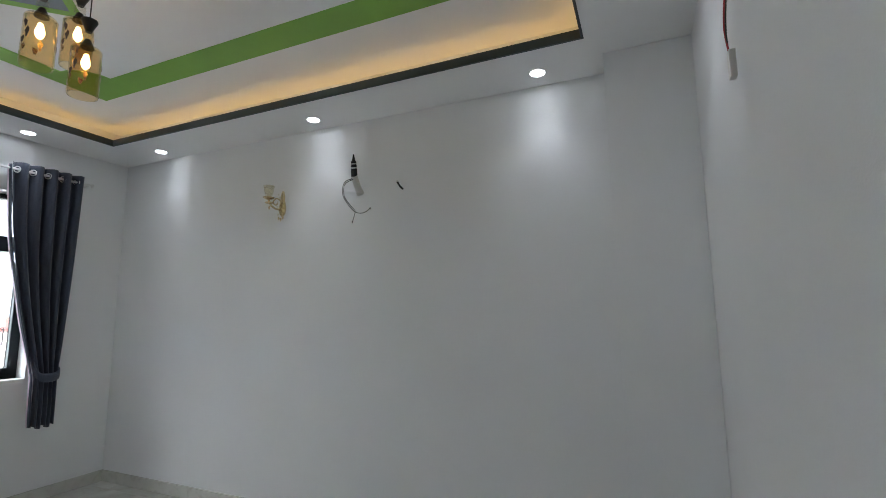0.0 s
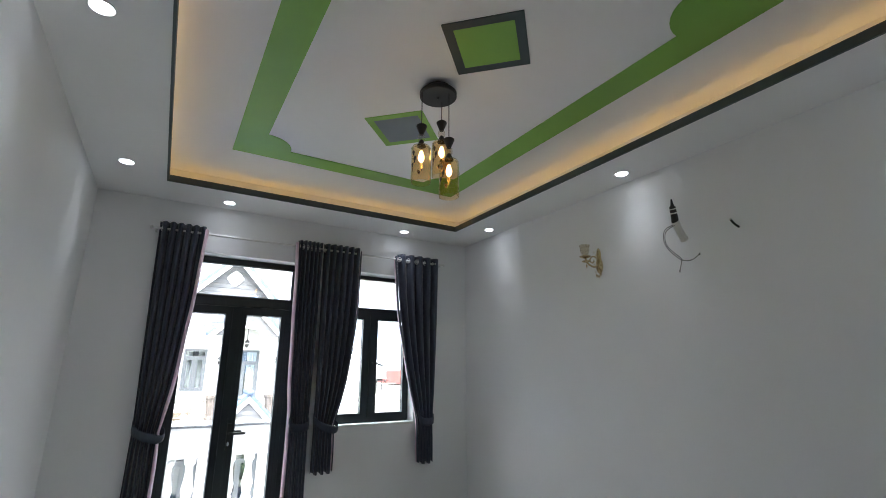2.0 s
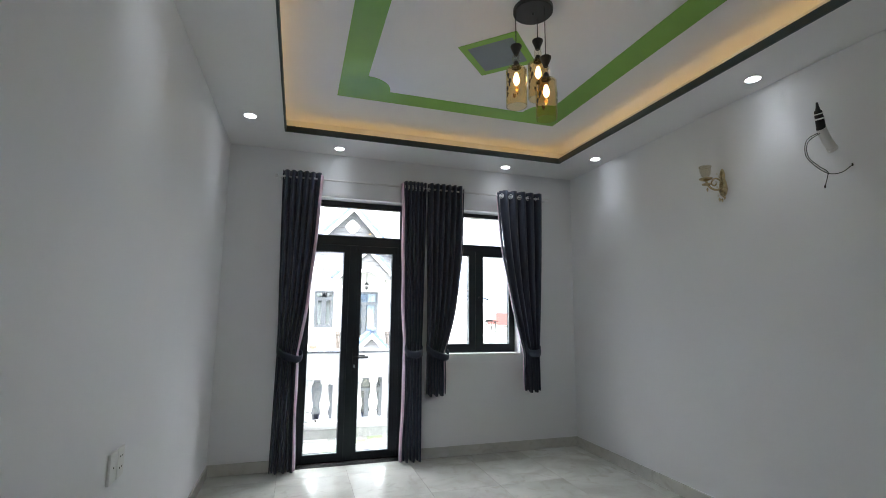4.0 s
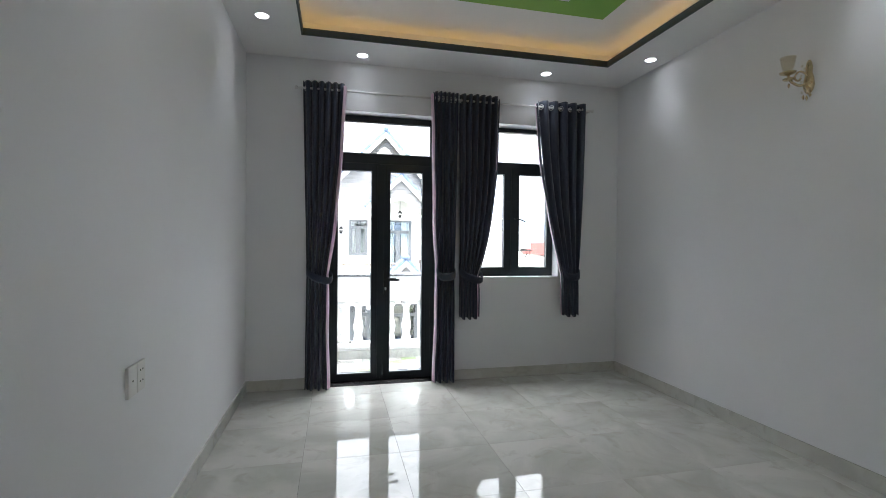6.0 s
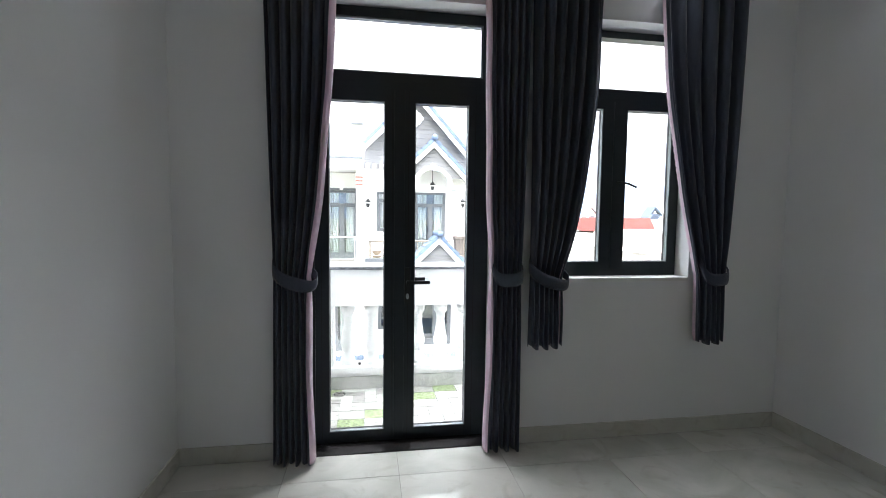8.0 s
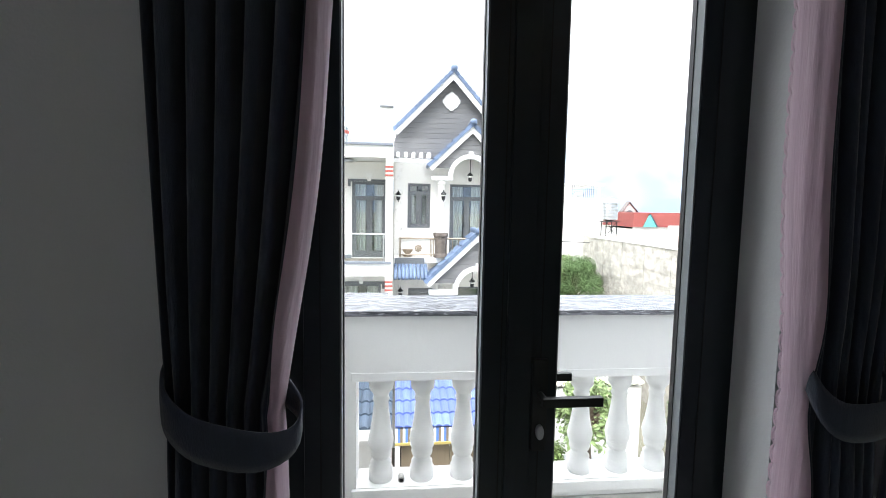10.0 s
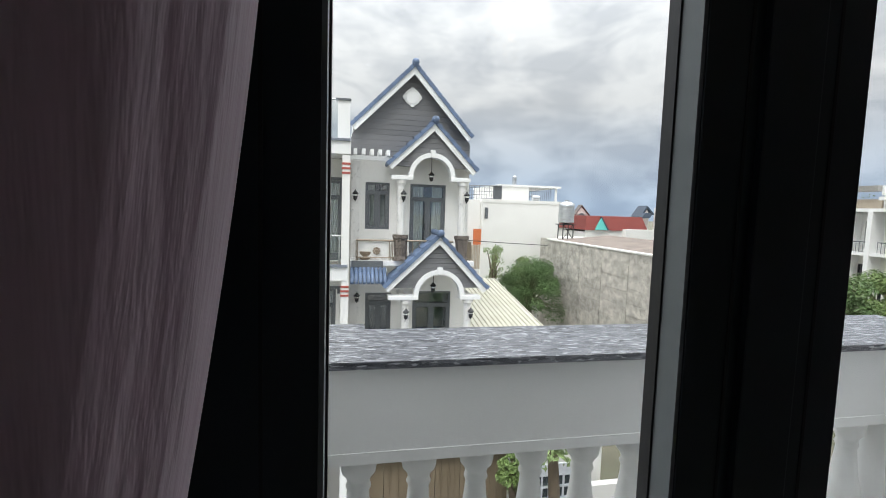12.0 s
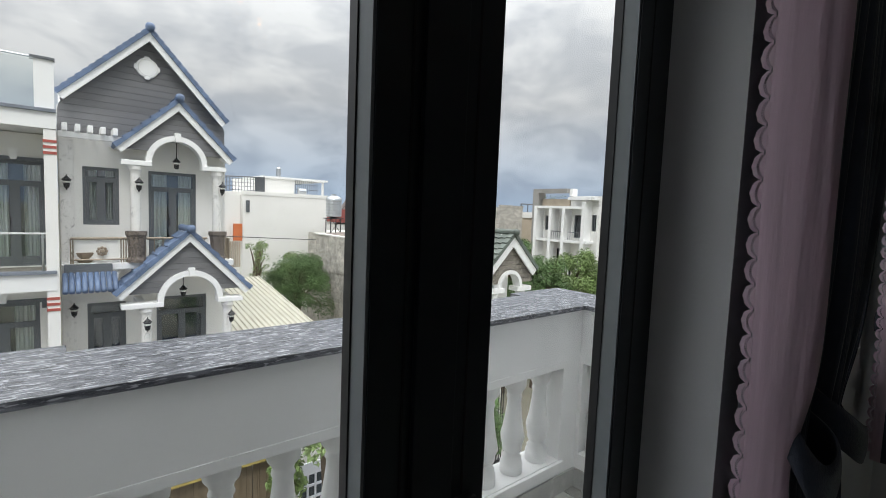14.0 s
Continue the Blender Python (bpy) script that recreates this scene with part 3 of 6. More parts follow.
# ---- curtains ----
def curtain(x_top, x_tie, x_bot, z_bot, z_tie, lead, folds, label, tie_drop=0.085, seed=1, turn=0.08, bow=(0.35, 2.0), fold_back=0.024, back=0.03, dark=2, lace_lean=0.36, lace_deep=0.017):
    """lead: +1 where the edge towards the glass is the one with the larger x, -1 for the other."""
    zt = 2.775
    rng = random.Random(seed)
    ph = [rng.uniform(-0.5, 0.5) for _ in range(folds + 1)]
    c = thing("curtain", label, "curtain", "curtains at door and window")

    def span(z):
        if z >= z_tie:
            k = (zt - z) / (zt - z_tie)
            s = bow[0] * k + (1 - bow[0]) * k ** bow[1]
            e = k ** 1.15
            a, b_ = x_top, x_tie
            out = (a[0] + (b_[0] - a[0]) * (e if lead > 0 else s), a[1] + (b_[1] - a[1]) * (s if lead > 0 else e))
            return out
        k = (z_tie - z) / (z_tie - z_bot)
        k = k ** 0.6
        return (x_tie[0] + (x_bot[0] - x_tie[0]) * k, x_tie[1] + (x_bot[1] - x_tie[1]) * k)

    NU, NV = folds * 12, 56
    b = bmesh.new()
    grid = []
    YB = -0.085
    for j in range(NV + 1):
        z = zt + (z_bot - zt) * j / NV
        x0, x1 = span(z)
        x0, x1 = (x0, x1 - 0.02) if lead > 0 else (x0 + 0.02, x1)
        near = math.exp(-((z - z_tie) / 0.16) ** 2)
        amp = (0.034 if z > z_tie else 0.03) * (1 - 0.45 * near)
        row = []
        for i in range(NU + 1):
            u = i / NU
            f = u * folds
            k = int(min(f, folds - 1e-6))
            jit = ph[k] * (1 - (f - k)) + ph[min(k + 1, folds)] * (f - k)
            w = math.sin(2 * math.pi * f + jit * 1.1 * min(1, (zt - z) / 0.7))
            w = math.copysign(abs(w) ** 0.75, w)
            yy = YB + amp * w * (0.82 + 0.3 * ph[k]) + 0.006 * math.sin(3.1 * z + 5 * u)
            xx = x0 + (x1 - x0) * (u + 0.012 * math.cos(2 * math.pi * f) * (1 - near))
            zz = z + (0.012 * math.sin(2 * math.pi * f * 0.5) if j == NV else 0)
            row.append(b.verts.new((xx, yy, zz)))
        grid.append(row)
    for p, q in zip(grid, grid[1:]):
        for i in range(NU):
            b.faces.new((p[i], p[i + 1], q[i + 1], q[i]))
    cloth = part("cloth", b, [M["curtain"], M["lining"]], c, smooth=True)
    sm = cloth.modifiers.new("thickness", "SOLIDIFY")
    sm.thickness, sm.offset = 0.003, 0
    # mauve lining rolled round the leading edge, from the room side back towards the glass
    def roll(z):
        x0, x1 = span(z)
        xe = x1 if lead > 0 else x0
        near = math.exp(-((z - z_tie) / 0.12) ** 2)
        wob = 0.004 * math.sin(4.1 * z + seed) + 0.0025 * math.sin(9.7 * z)
        wide, deep = fold_back * (1 - 0.35 * near), turn * (1 - 0.3 * near)
        yb = YB + back
        pts = []
        for i in range(17):
            s = i / 16
            a = -1.75 + 2.75 * s
            px = xe + lead * (wob + wide * (math.cos(a) - 1) + 0.0022 * math.sin(23 * s + 1.3 * z) * (1 - s) * (1 - near))
            py = yb - deep * (0.841 - math.sin(a)) / 1.825
            pts.append((px, py, z))
        return pts

    b = bmesh.new()
    last = None
    for j in range(NV * 2 + 1):
        row = [b.verts.new(p) for p in roll(zt - 0.03 + (z_bot + 0.01 - zt + 0.03) * j / (NV * 2))]
        if last:
            for i in range(16):
                b.faces.new((last[i], last[i + 1], row[i + 1], row[i]))
        last = row
    # first strips take the charcoal: cloth wrap, and shade painted on the room side
    b.faces.ensure_lookup_table()
    for k, f in enumerate(b.faces):
        f.material_index = 1 if k % 16 < dark else 0
    ln = part("lining_edge", b, [M["lining"], M["curtain"]], c, "mauve turned-back lining", smooth=True)
    sm = ln.modifiers.new("thickness", "SOLIDIFY")
    sm.thickness, sm.offset = 0.0016, 0
    # scalloped lace along the lining, with a row of small holes
    b = bmesh.new()
    pitch = 0.04
    for k in range(int((zt - z_bot) / pitch)):
        z = zt - 0.07 - k * pitch
        if z < z_bot + 0.04:
            break
        dx, dy = -lead * lace_lean, math.sqrt(1 - lace_lean ** 2)

        def at(r, h):
            ex, ey, _ = roll(z + h)[-1]
            return (ex + dx * r, ey + dy * r, z + h)
        inner_r, outer_r = [], []
        for a in range(25):
            t = math.pi * a / 24
            h = -0.02 * math.cos(t)
            outer_r.append(b.verts.new(at(0.003 + lace_deep * math.sin(t) * (1 + 0.05 * math.sin(9 * t)), h)))
            inner_r.append(b.verts.new(at(0.002 + 0.62 * lace_deep * math.sin(t), h * 0.85)))
        base = [b.verts.new(at(-0.003, -0.02 + 0.04 * a / 24)) for a in range(25)]
        mid = [b.verts.new(at(0.001 + 0.4 * lace_deep * math.sin(math.pi * a / 24), (-0.02 + 0.04 * a / 24) * 0.8)) for a in range(25)]
        for a in range(24):
            b.faces.new((outer_r[a], outer_r[a + 1], inner_r[a + 1], inner_r[a]))
            b.faces.new((base[a], base[a + 1], mid[a + 1], mid[a]))
            if a % 2 == 0:
                b.faces.new((inner_r[a], inner_r[a + 1], mid[a + 1], mid[a]))
    lc = part("lace", b, M["lining"], c, "scalloped lace edging")
    sm = lc.modifiers.new("thickness", "SOLIDIFY")
    sm.thickness = 0.0008
    # tie band
    b = bmesh.new()
    cx, hw = (x_tie[0] + x_tie[1]) / 2, (x_tie[1] - x_tie[0]) / 2 + 0.005
    rows = []
    for k in range(41):
        a = 2 * math.pi * k / 40
        ca, sa = math.cos(a), math.sin(a)
        tip = max(0, lead * ca) ** 3
        x = cx + hw * math.copysign(abs(ca) ** 0.8, ca) + (0.034 if lead > 0 else 0.012) * tip
        yv = YB + 0.062 * sa - 0.002
        dz = -tie_drop * max(0, -sa) ** 0.8 * (0.7 + 0.3 * lead * ca) - 0.02 * ca + (-0.04 if lead > 0 else 0.035) * tip + 0.025 * max(0, sa)
        rows.append([b.verts.new((x, yv - 0.004 * math.sin(math.pi * s / 4) * (1 if sa < 0 else -1), z_tie + 0.075 + dz - (0.074 - (0.03 if lead > 0 else 0.012) * tip) * s / 4)) for s in range(5)])
    for p, q in zip(rows, rows[1:]):
        for s in range(4):
            b.faces.new((p[s], p[s + 1], q[s + 1], q[s]))
    bmesh.ops.remove_doubles(b, verts=b.verts[:], dist=0.0004)
    tb = part("tie_band", b, M["curtain"], c, "fabric tie-back band", smooth=True)
    sm = tb.modifiers.new("thickness", "SOLIDIFY")
    sm.thickness, sm.offset = 0.004, 0
    # eyelets
    nf = folds
    for k in range(nf):
        x = x_top[0] + (x_top[1] - x_top[0]) * (k + 0.5) / nf
        b = bmesh.new()
        ring = []
        for a in range(16):
            t = 2 * math.pi * a / 16
            ring.append((0.0, 0.024 * math.cos(t), 0.024 * math.sin(t)))
        tube(ring + ring[:2], 0.0045, 6, b)
        e = part("eyelet", b, M["white_metal"], c, smooth=True)
        e.matrix_basis = pose(x, -0.085, 2.712, 0, 0, 35)
    return c


curtain((0.485, 0.864), (0.528, 0.713), (0.512, 0.735), 0.012, 1.04, 1, 6, "long charcoal curtain with mauve lining, tied back beside door", seed=3, turn=0.1, bow=(0.3, 2.6), fold_back=0.028, back=0.052, dark=1, lace_lean=0.08, lace_deep=0.008)
curtain((1.65, 1.915), (1.704, 1.895), (1.685, 1.9), 0.012, 1.04, -1, 6, "long narrow charcoal curtain tied back at the door", seed=8, turn=0.085, fold_back=0.022, back=0.035)
curtain((1.925, 2.33), (1.945, 2.14), (1.945, 2.14), 0.615, 1.03, 1, 6, "short charcoal curtain tied back beside window", seed=5, turn=0.06, bow=(0.12, 3.2), fold_back=0.01, dark=13)
curtain((2.72, 3.265), (3.02, 3.212), (3.035, 3.21), 0.61, 1.03, -1, 5, "short charcoal curtain hanging at the window's corner side", seed=11, turn=0.05, bow=(0.3, 2.0), fold_back=0.009, dark=9)
for x0, x1, z in ((0.43, 1.97, 2.712), (1.9, 3.34, 2.712)):
    rod = thing("curtain_rod", "thin white metal curtain rod on brackets", "curtain rod", "rods over door and window", (x0, -0.085 if x0 < 1 else -0.088, z))
    part("pole", tube([(0, 0, 0), (x1 - x0, 0, 0)], 0.0095, 12), M["white_metal"], rod, smooth=True)
    for px in (0.0, x1 - x0):
        part("finial", lathe([(0.0095, -0.012), (0.016, -0.006), (0.016, 0.006), (0.0095, 0.012)], seg=14), M["white_metal"], rod).matrix_basis = pose(px, 0, 0, 0, 90, 0)
    for px in (0.035, x1 - x0 - 0.035):
        part("bracket", box(px - 0.008, px + 0.008, 0.0, -rod.location.y, -0.018, -0.008, bevel=0.002), M["white_metal"], rod)

# ---- lamps and bare services ----
pend = thing("pendant_lamp", "black ceiling plate with three lit amber glass pendants", "pendant lamp", at=(1.865, -2.505, ZC))
part("canopy", lathe([(0.075, 0), (0.075, -0.03), (0.107, -0.032), (0.11, -0.035), (0.11, -0.058), (0.106, -0.062), (0.02, -0.063)], seg=40), M["black_metal"], pend)
part("screw", lathe([(0.008, -0.063), (0.008, -0.071), (0.004, -0.074)], seg=12), M["black_metal"], pend)
for px, py, zt in ((1.757, -2.505, 2.762), (1.907, -2.475, 2.842), (1.897, -2.575, 2.683)):
    dx, dy, dz = px - 1.865, py + 2.505, zt - 0.008 - ZC
    part("cord", tube([(dx, dy, -0.05), (dx, dy, dz + 0.13)], 0.0025, 6), M["black_metal"], pend)
    cap = part("cap", lathe([(0.012, 0.06), (0.03, 0.056), (0.031, 0.05), (0.014, 0.008), (0.012, 0.0)], (dx, dy, dz + 0.075), 20), M["black_metal"], pend, smooth=False)
    part("crystal_collar", lathe([(0.014, 0.0), (0.021, 0.004), (0.021, 0.022), (0.016, 0.028), (0.021, 0.032), (0.014, 0.036)], (dx, dy, dz + 0.038), 14), M["crystal"], pend, "clear faceted collar")
    part("socket", lathe([(0.026, 0.0), (0.024, 0.008), (0.012, 0.036), (0.01, 0.04)], (dx, dy, dz), 18), M["black_metal"], pend)
    sh = part("shade", lathe([(0.02, 0.0), (0.05, -0.003), (0.056, -0.012), (0.057, -0.205), (0.055, -0.22), (0.052, -0.22), (0.0535, -0.205), (0.0525, -0.014), (0.02, -0.005)], (dx, dy, dz), 32), M["amber"], pend, "amber glass cylinder with dark floral print", smooth=True)
    sh.visible_shadow = False
    for a, zz in ((196, -0.06), (205, -0.1), (188, -0.13), (338, -0.08), (345, -0.12), (60, -0.1), (75, -0.13), (120, -0.13)):
        b = bmesh.new()
        ring = []
        for k in range(9):
            t = 2 * math.pi * k / 9
            aa = radians(a) + 0.2 * math.cos(t) * (0.7 + 0.3 * math.sin(3 * t))
            ring.append(b.verts.new((dx + 0.0585 * math.cos(aa), dy + 0.0585 * math.sin(aa), dz + zz + 0.024 * math.sin(t) * (0.8 + 0.3 * math.cos(2 * t + a)))))
        b.faces.new(ring)
        part("print_motif", b, M["motif"], sh)
    part("bulb", lathe([(0.008, -0.03), (0.011, -0.045), (0.016, -0.062), (0.017, -0.072), (0.012, -0.088), (0.003, -0.097)], (dx, dy, dz), 16), M["bulb"], pend, "glowing filament bulb", smooth=True)

wl_ = thing("wall_lamp", "ornate gilded wall lamp with crystal cup", "wall lamp", at=(RX, -2.05, 2.425))
b = lathe([(0.012, -0.115), (0.034, -0.095), (0.046, -0.06), (0.04, -0.02), (0.026, 0.02), (0.03, 0.05), (0.02, 0.085), (0.008, 0.1)], seg=18)
bmesh.ops.scale(b, vec=(0.4, 0.8, 1), verts=b.verts[:])
part("backplate", b, M["brass"], wl_, smooth=True).location = (-0.014, 0, 0)
part("arm", tube(smooth_path([(-0.02, 0, -0.04), (-0.06, 0.02, -0.06), (-0.1, 0.045, -0.03), (-0.11, 0.06, 0.02)]), 0.0075, 8), M["brass"], wl_, smooth=True)
part("scroll", tube(smooth_path([(-0.02, 0, 0.0), (-0.06, 0.02, 0.03), (-0.07, 0.05, 0.0), (-0.045, 0.045, -0.02), (-0.04, 0.03, -0.005)]), 0.0055, 8), M["brass"], wl_, smooth=True)
part("scroll", tube(smooth_path([(-0.03, 0, -0.06), (-0.05, -0.02, -0.1), (-0.035, -0.03, -0.13), (-0.025, -0.01, -0.12)]), 0.005, 8), M["brass"], wl_, smooth=True)
part("drip_dish", lathe([(0.012, -0.012), (0.042, 0.0), (0.047, 0.007), (0.03, 0.004), (0.01, 0.006)], (-0.11, 0.06, 0.025), 18), M["brass"], wl_, smooth=True)
part("lower_dish", lathe([(0.008, -0.008), (0.034, 0.0), (0.036, 0.006), (0.01, 0.004)], (-0.105, 0.055, -0.015), 18), M["brass"], wl_, smooth=True)
cup = part("crystal_cup", lathe([(0.02, 0.0), (0.03, 0.02), (0.038, 0.05), (0.042, 0.09), (0.039, 0.09), (0.034, 0.05), (0.026, 0.024), (0.01, 0.008)], (-0.11, 0.06, 0.034), 14), M["crystal"], wl_, "clear crystal cup")
part("cup_rim", lathe([(0.04, 0.0), (0.045, 0.003), (0.045, 0.009), (0.04, 0.011)], (-0.11, 0.06, 0.118), 14), M["crystal"], wl_)
for k in range(14):
    a = k * 2.4
    part("crystal_bead", lathe([(0.002, -0.008), (0.007, -0.003), (0.007, 0.003), (0.002, 0.008)], (-0.032 - 0.012 * math.sin(a * 1.7) ** 2, 0.03 * math.cos(a), -0.1 + 0.013 * k), 8), M["crystal"], wl_)
for dy_, dz_ in ((-0.02, -0.125), (0.022, -0.13), (0.0, -0.14), (0.06, -0.05)):
    part("pendant_drop", lathe([(0.002, 0.014), (0.008, 0.0), (0.002, -0.018)], (-0.03 if dy_ < 0.05 else -0.1, dy_, dz_), 8), M["brass"], wl_)

con = thing("conduit_stub", "white plastic conduit with taped cable end", "conduit", at=(RX, -2.8, 2.435))
part("pipe", tube(smooth_path([(0.0, 0.003, -0.008), (-0.045, -0.002, 0.028), (-0.085, -0.009, 0.066), (-0.115, -0.015, 0.1)]), 0.0255, 14), M["pvc"], con, smooth=True)
part("collar", tube([(-0.001, 0.003, -0.01), (-0.014, 0.002, 0.001)], 0.029, 14), M["pvc"], con)
part("taped_end", tube(smooth_path([(-0.112, -0.014, 0.09), (-0.125, -0.02, 0.14), (-0.138, -0.024, 0.18), (-0.142, -0.026, 0.2)]), 0.0235, 12, taper=0.019), M["tape"], con, "black taped cable end")
part("taped_tip", tube(smooth_path([(-0.142, -0.026, 0.196), (-0.146, -0.028, 0.215), (-0.15, -0.029, 0.25)]), 0.016, 10, taper=0.004), M["tape"], con)
part("tape_mark", tube([(-0.128, -0.021, 0.15), (-0.131, -0.022, 0.158)], 0.0235, 12), M["pvc"], con)
part("tape_mark", tube([(-0.137, -0.024, 0.178), (-0.139, -0.0245, 0.184)], 0.022, 12), M["pvc"], con)
part("wire", tube(smooth_path([(-0.115, -0.02, 0.08), (-0.14, 0.05, 0.05), (-0.13, 0.075, -0.03), (-0.11, 0.05, -0.1), (-0.09, -0.01, -0.17), (-0.07, -0.07, -0.18), (-0.06, -0.12, -0.15)]), 0.0024, 6), M["wire_dark"], con)
part("wire", tube(smooth_path([(-0.115, -0.02, 0.075), (-0.15, 0.04, 0.03), (-0.13, 0.06, -0.05), (-0.11, 0.02, -0.12), (-0.09, -0.01, -0.16), (-0.08, 0.0, -0.19), (-0.075, 0.02, -0.24)]), 0.0024, 6), M["wire_dark"], con)
for p in ((-0.06, -0.122, -0.149), (-0.075, 0.021, -0.242)):
    part("wire_tip", lathe([(0.0035, -0.008), (0.0045, 0.0), (0.0035, 0.008)], p, 8), M["tape"], con)
stub = thing("cable_stub", "short black taped cable end in wall", "cable", at=(RX, -3.163, 2.42))
part("cable", tube(smooth_path([(0, 0, 0), (-0.03, 0.008, 0.015), (-0.055, 0.018, 0.045)]), 0.007, 8), M["tape"], stub)
part("tip", tube([(-0.053, 0.017, 0.043), (-0.058, 0.02, 0.052)], 0.0075, 8), M["pvc"], stub)

lw = thing("loose_wire", "red twisted wire with white connector hanging", "wire", at=(2.385, RY, 2.285))
part("wire", tube(smooth_path([(0, 0.004, 0.7), (-0.01, 0.012, 0.35), (0.0, 0.03, 0.24), (0.03, 0.035, 0.14), (0.02, 0.03, 0.05)]), 0.003, 6), M["wire_red"], lw)
part("wire", tube(smooth_path([(0.004, 0.004, 0.7), (-0.004, 0.016, 0.33), (0.012, 0.026, 0.23), (0.024, 0.032, 0.13), (0.026, 0.03, 0.05)]), 0.0025, 6), M["wire_dark"], lw)
b = box(-0.016, 0.018, 0.018, 0.038, -0.045, 0.045, bevel=0.004)
part("connector", b, M["pvc"], lw, "white plastic connector")

out = thing("wall_socket", "white double wall socket plate", "socket", at=(0, -2.335, 0.8))
for k, y0 in enumerate((-0.08, 0.003)):
    p = part("plate", box(0.0, 0.012, y0, y0 + 0.077, -0.06, 0.06, bevel=0.004), M["plate"], out)
    for z in ((0.025, -0.02) if k else (0.0,)):
        for dy_ in ((0.026, 0.05) if k else (0.038,)):
            part("hole", lathe([(0.004, 0.0), (0.004, 0.0012)], seg=10), M["hole"], p).matrix_basis = pose(0.0118, y0 + dy_, z, 0, 90, 0)

# ---- balcony ----
BY, BZ, BX0, BX1 = 1.091, -0.03, 0.632, 2.996
setting(solid("balcony_slab", box(0.2, 3.5, 0.24, 1.5, -0.35, BZ - 0.012), M["plaster"]), "concrete balcony slab", "slab")
par = setting(new("parapet"), "white plastered balcony parapet with turned balusters", "parapet")
OB = (0.75, 2.855, 0.155, 0.65)
SB = (0.36, 1.07, 0.155, 0.65)
part("front_wall", pierced(BX0 - 0.3, BX1 + 0.3, BZ - 0.32, 0.941, BY, BY + 0.16, [OB]), M["plaster"], par)
part("side_wall", box(BX0 - 0.3, BX0, 0.24, BY, BZ - 0.3, 0.941), M["plaster"], par)
part("side_wall", pierced(0.24, BY, BZ - 0.3, 0.941, BX1, BX1 + 0.16, [SB], axis="y"), M["plaster"], par)
part("moulding", box(OB[0] - 0.02, OB[1] + 0.02, BY - 0.0045, BY - 0.001, OB[3] - 0.002, OB[3] + 0.035, bevel=0.0017), M["plaster"], par)
part("base_ledge", box(OB[0] - 0.02, OB[1] + 0.02, BY - 0.02, BY - 0.001, 0.10, 0.154, bevel=0.006), M["plaster"], par)
co = setting(new("coping"), "streaked grey granite slabs on the parapet", "coping")
part("slab", box(BX0 - 0.32, BX1 + 0.35, BY - 0.02, 1.44, 0.941, 0.9645, bevel=0.003), M["coping"], co)
for a in ((BX0 - 0.32, 0.88), (BX1 - 0.1, BX1 + 0.35)):
    part("slab", box(*a, 1.4405, 1.52, 0.941, 0.9645, bevel=0.003), M["coping"], co)
part("slab", box(BX0 - 0.32, BX0 + 0.02, 0.24, BY - 0.022, 0.941, 0.9645, bevel=0.003), M["coping"], co)
part("slab", box(BX1 - 0.02, BX1 + 0.35, 0.24, BY - 0.022, 0.941, 0.9645, bevel=0.003), M["coping"], co)
BPROF = [(0.056, 0.0), (0.056, 0.05), (0.046, 0.06), (0.05, 0.075), (0.034, 0.092), (0.046, 0.108), (0.05, 0.122), (0.047, 0.134), (0.055, 0.15), (0.06, 0.18), (0.054, 0.212), (0.05, 0.222),
         (0.044, 0.26), (0.036, 0.32), (0.033, 0.355), (0.04, 0.368), (0.034, 0.382), (0.04, 0.4), (0.053, 0.415), (0.056, 0.43), (0.056, 0.478)]
bmb = lathe(BPROF, seg=20)
bal_mesh = mesh_of("baluster", bmb, M["plaster"], True)
for k in range(11):
    o = new("baluster", bal_mesh)
    o.parent = par
    o.location = (0.857 + 0.191 * k, BY + 0.08, 0.155)
    o.scale = (1, 1, 1.035)
for k in range(4):
    o = new("baluster", bal_mesh)
    o.parent = par
    o.location = (BX1 + 0.08, 1.012 - 0.191 * k, 0.155)
    o.scale = (1, 1, 1.035)
for nm, a in (("kerb_tile", (BX0 + 0.012, BX1 - 0.012, BY - 0.012, BY - 0.0005)), ("kerb_tile", (BX0 + 0.0005, BX0 + 0.012, 0.25, BY)), ("kerb_tile", (BX1 - 0.012, BX1 - 0.0005, 0.25, BY))):
    part(nm, box(*a, BZ, 0.075, bevel=0.002), M["kerb_tile"], par, "grey tiled upstand")
dr = thing("floor_drain", "round steel floor drain grating", "drain", at=(0.8, 0.98, BZ + 0.003))
part("rim", lathe([(0.056, 0.0), (0.058, 0.002), (0.052, 0.004), (0.046, 0.003), (0.046, 0.0)], seg=28), M["drain"], dr)
part("well", lathe([(0.046, 0.0), (0.046, 0.001)], seg=28), M["hole"], dr)
for r in (0.012, 0.024, 0.036):
    part("ring", lathe([(r - 0.004, 0.001), (r - 0.004, 0.0035), (r + 0.002, 0.0035), (r + 0.002, 0.001)], seg=24), M["drain"], dr)

pe = thing("drain_pipe", "short grey plastic overflow pipe end in the parapet", "pipe", at=(0.952, BY + 0.03, 0.167))
part("sleeve", tube([(0, 0, 0), (0, 0.04, 0)], 0.014, 16), M["drain"], pe)
part("bore", tube([(0, -0.001, 0), (0, 0.01, 0)], 0.008, 14), M["hole"], pe)

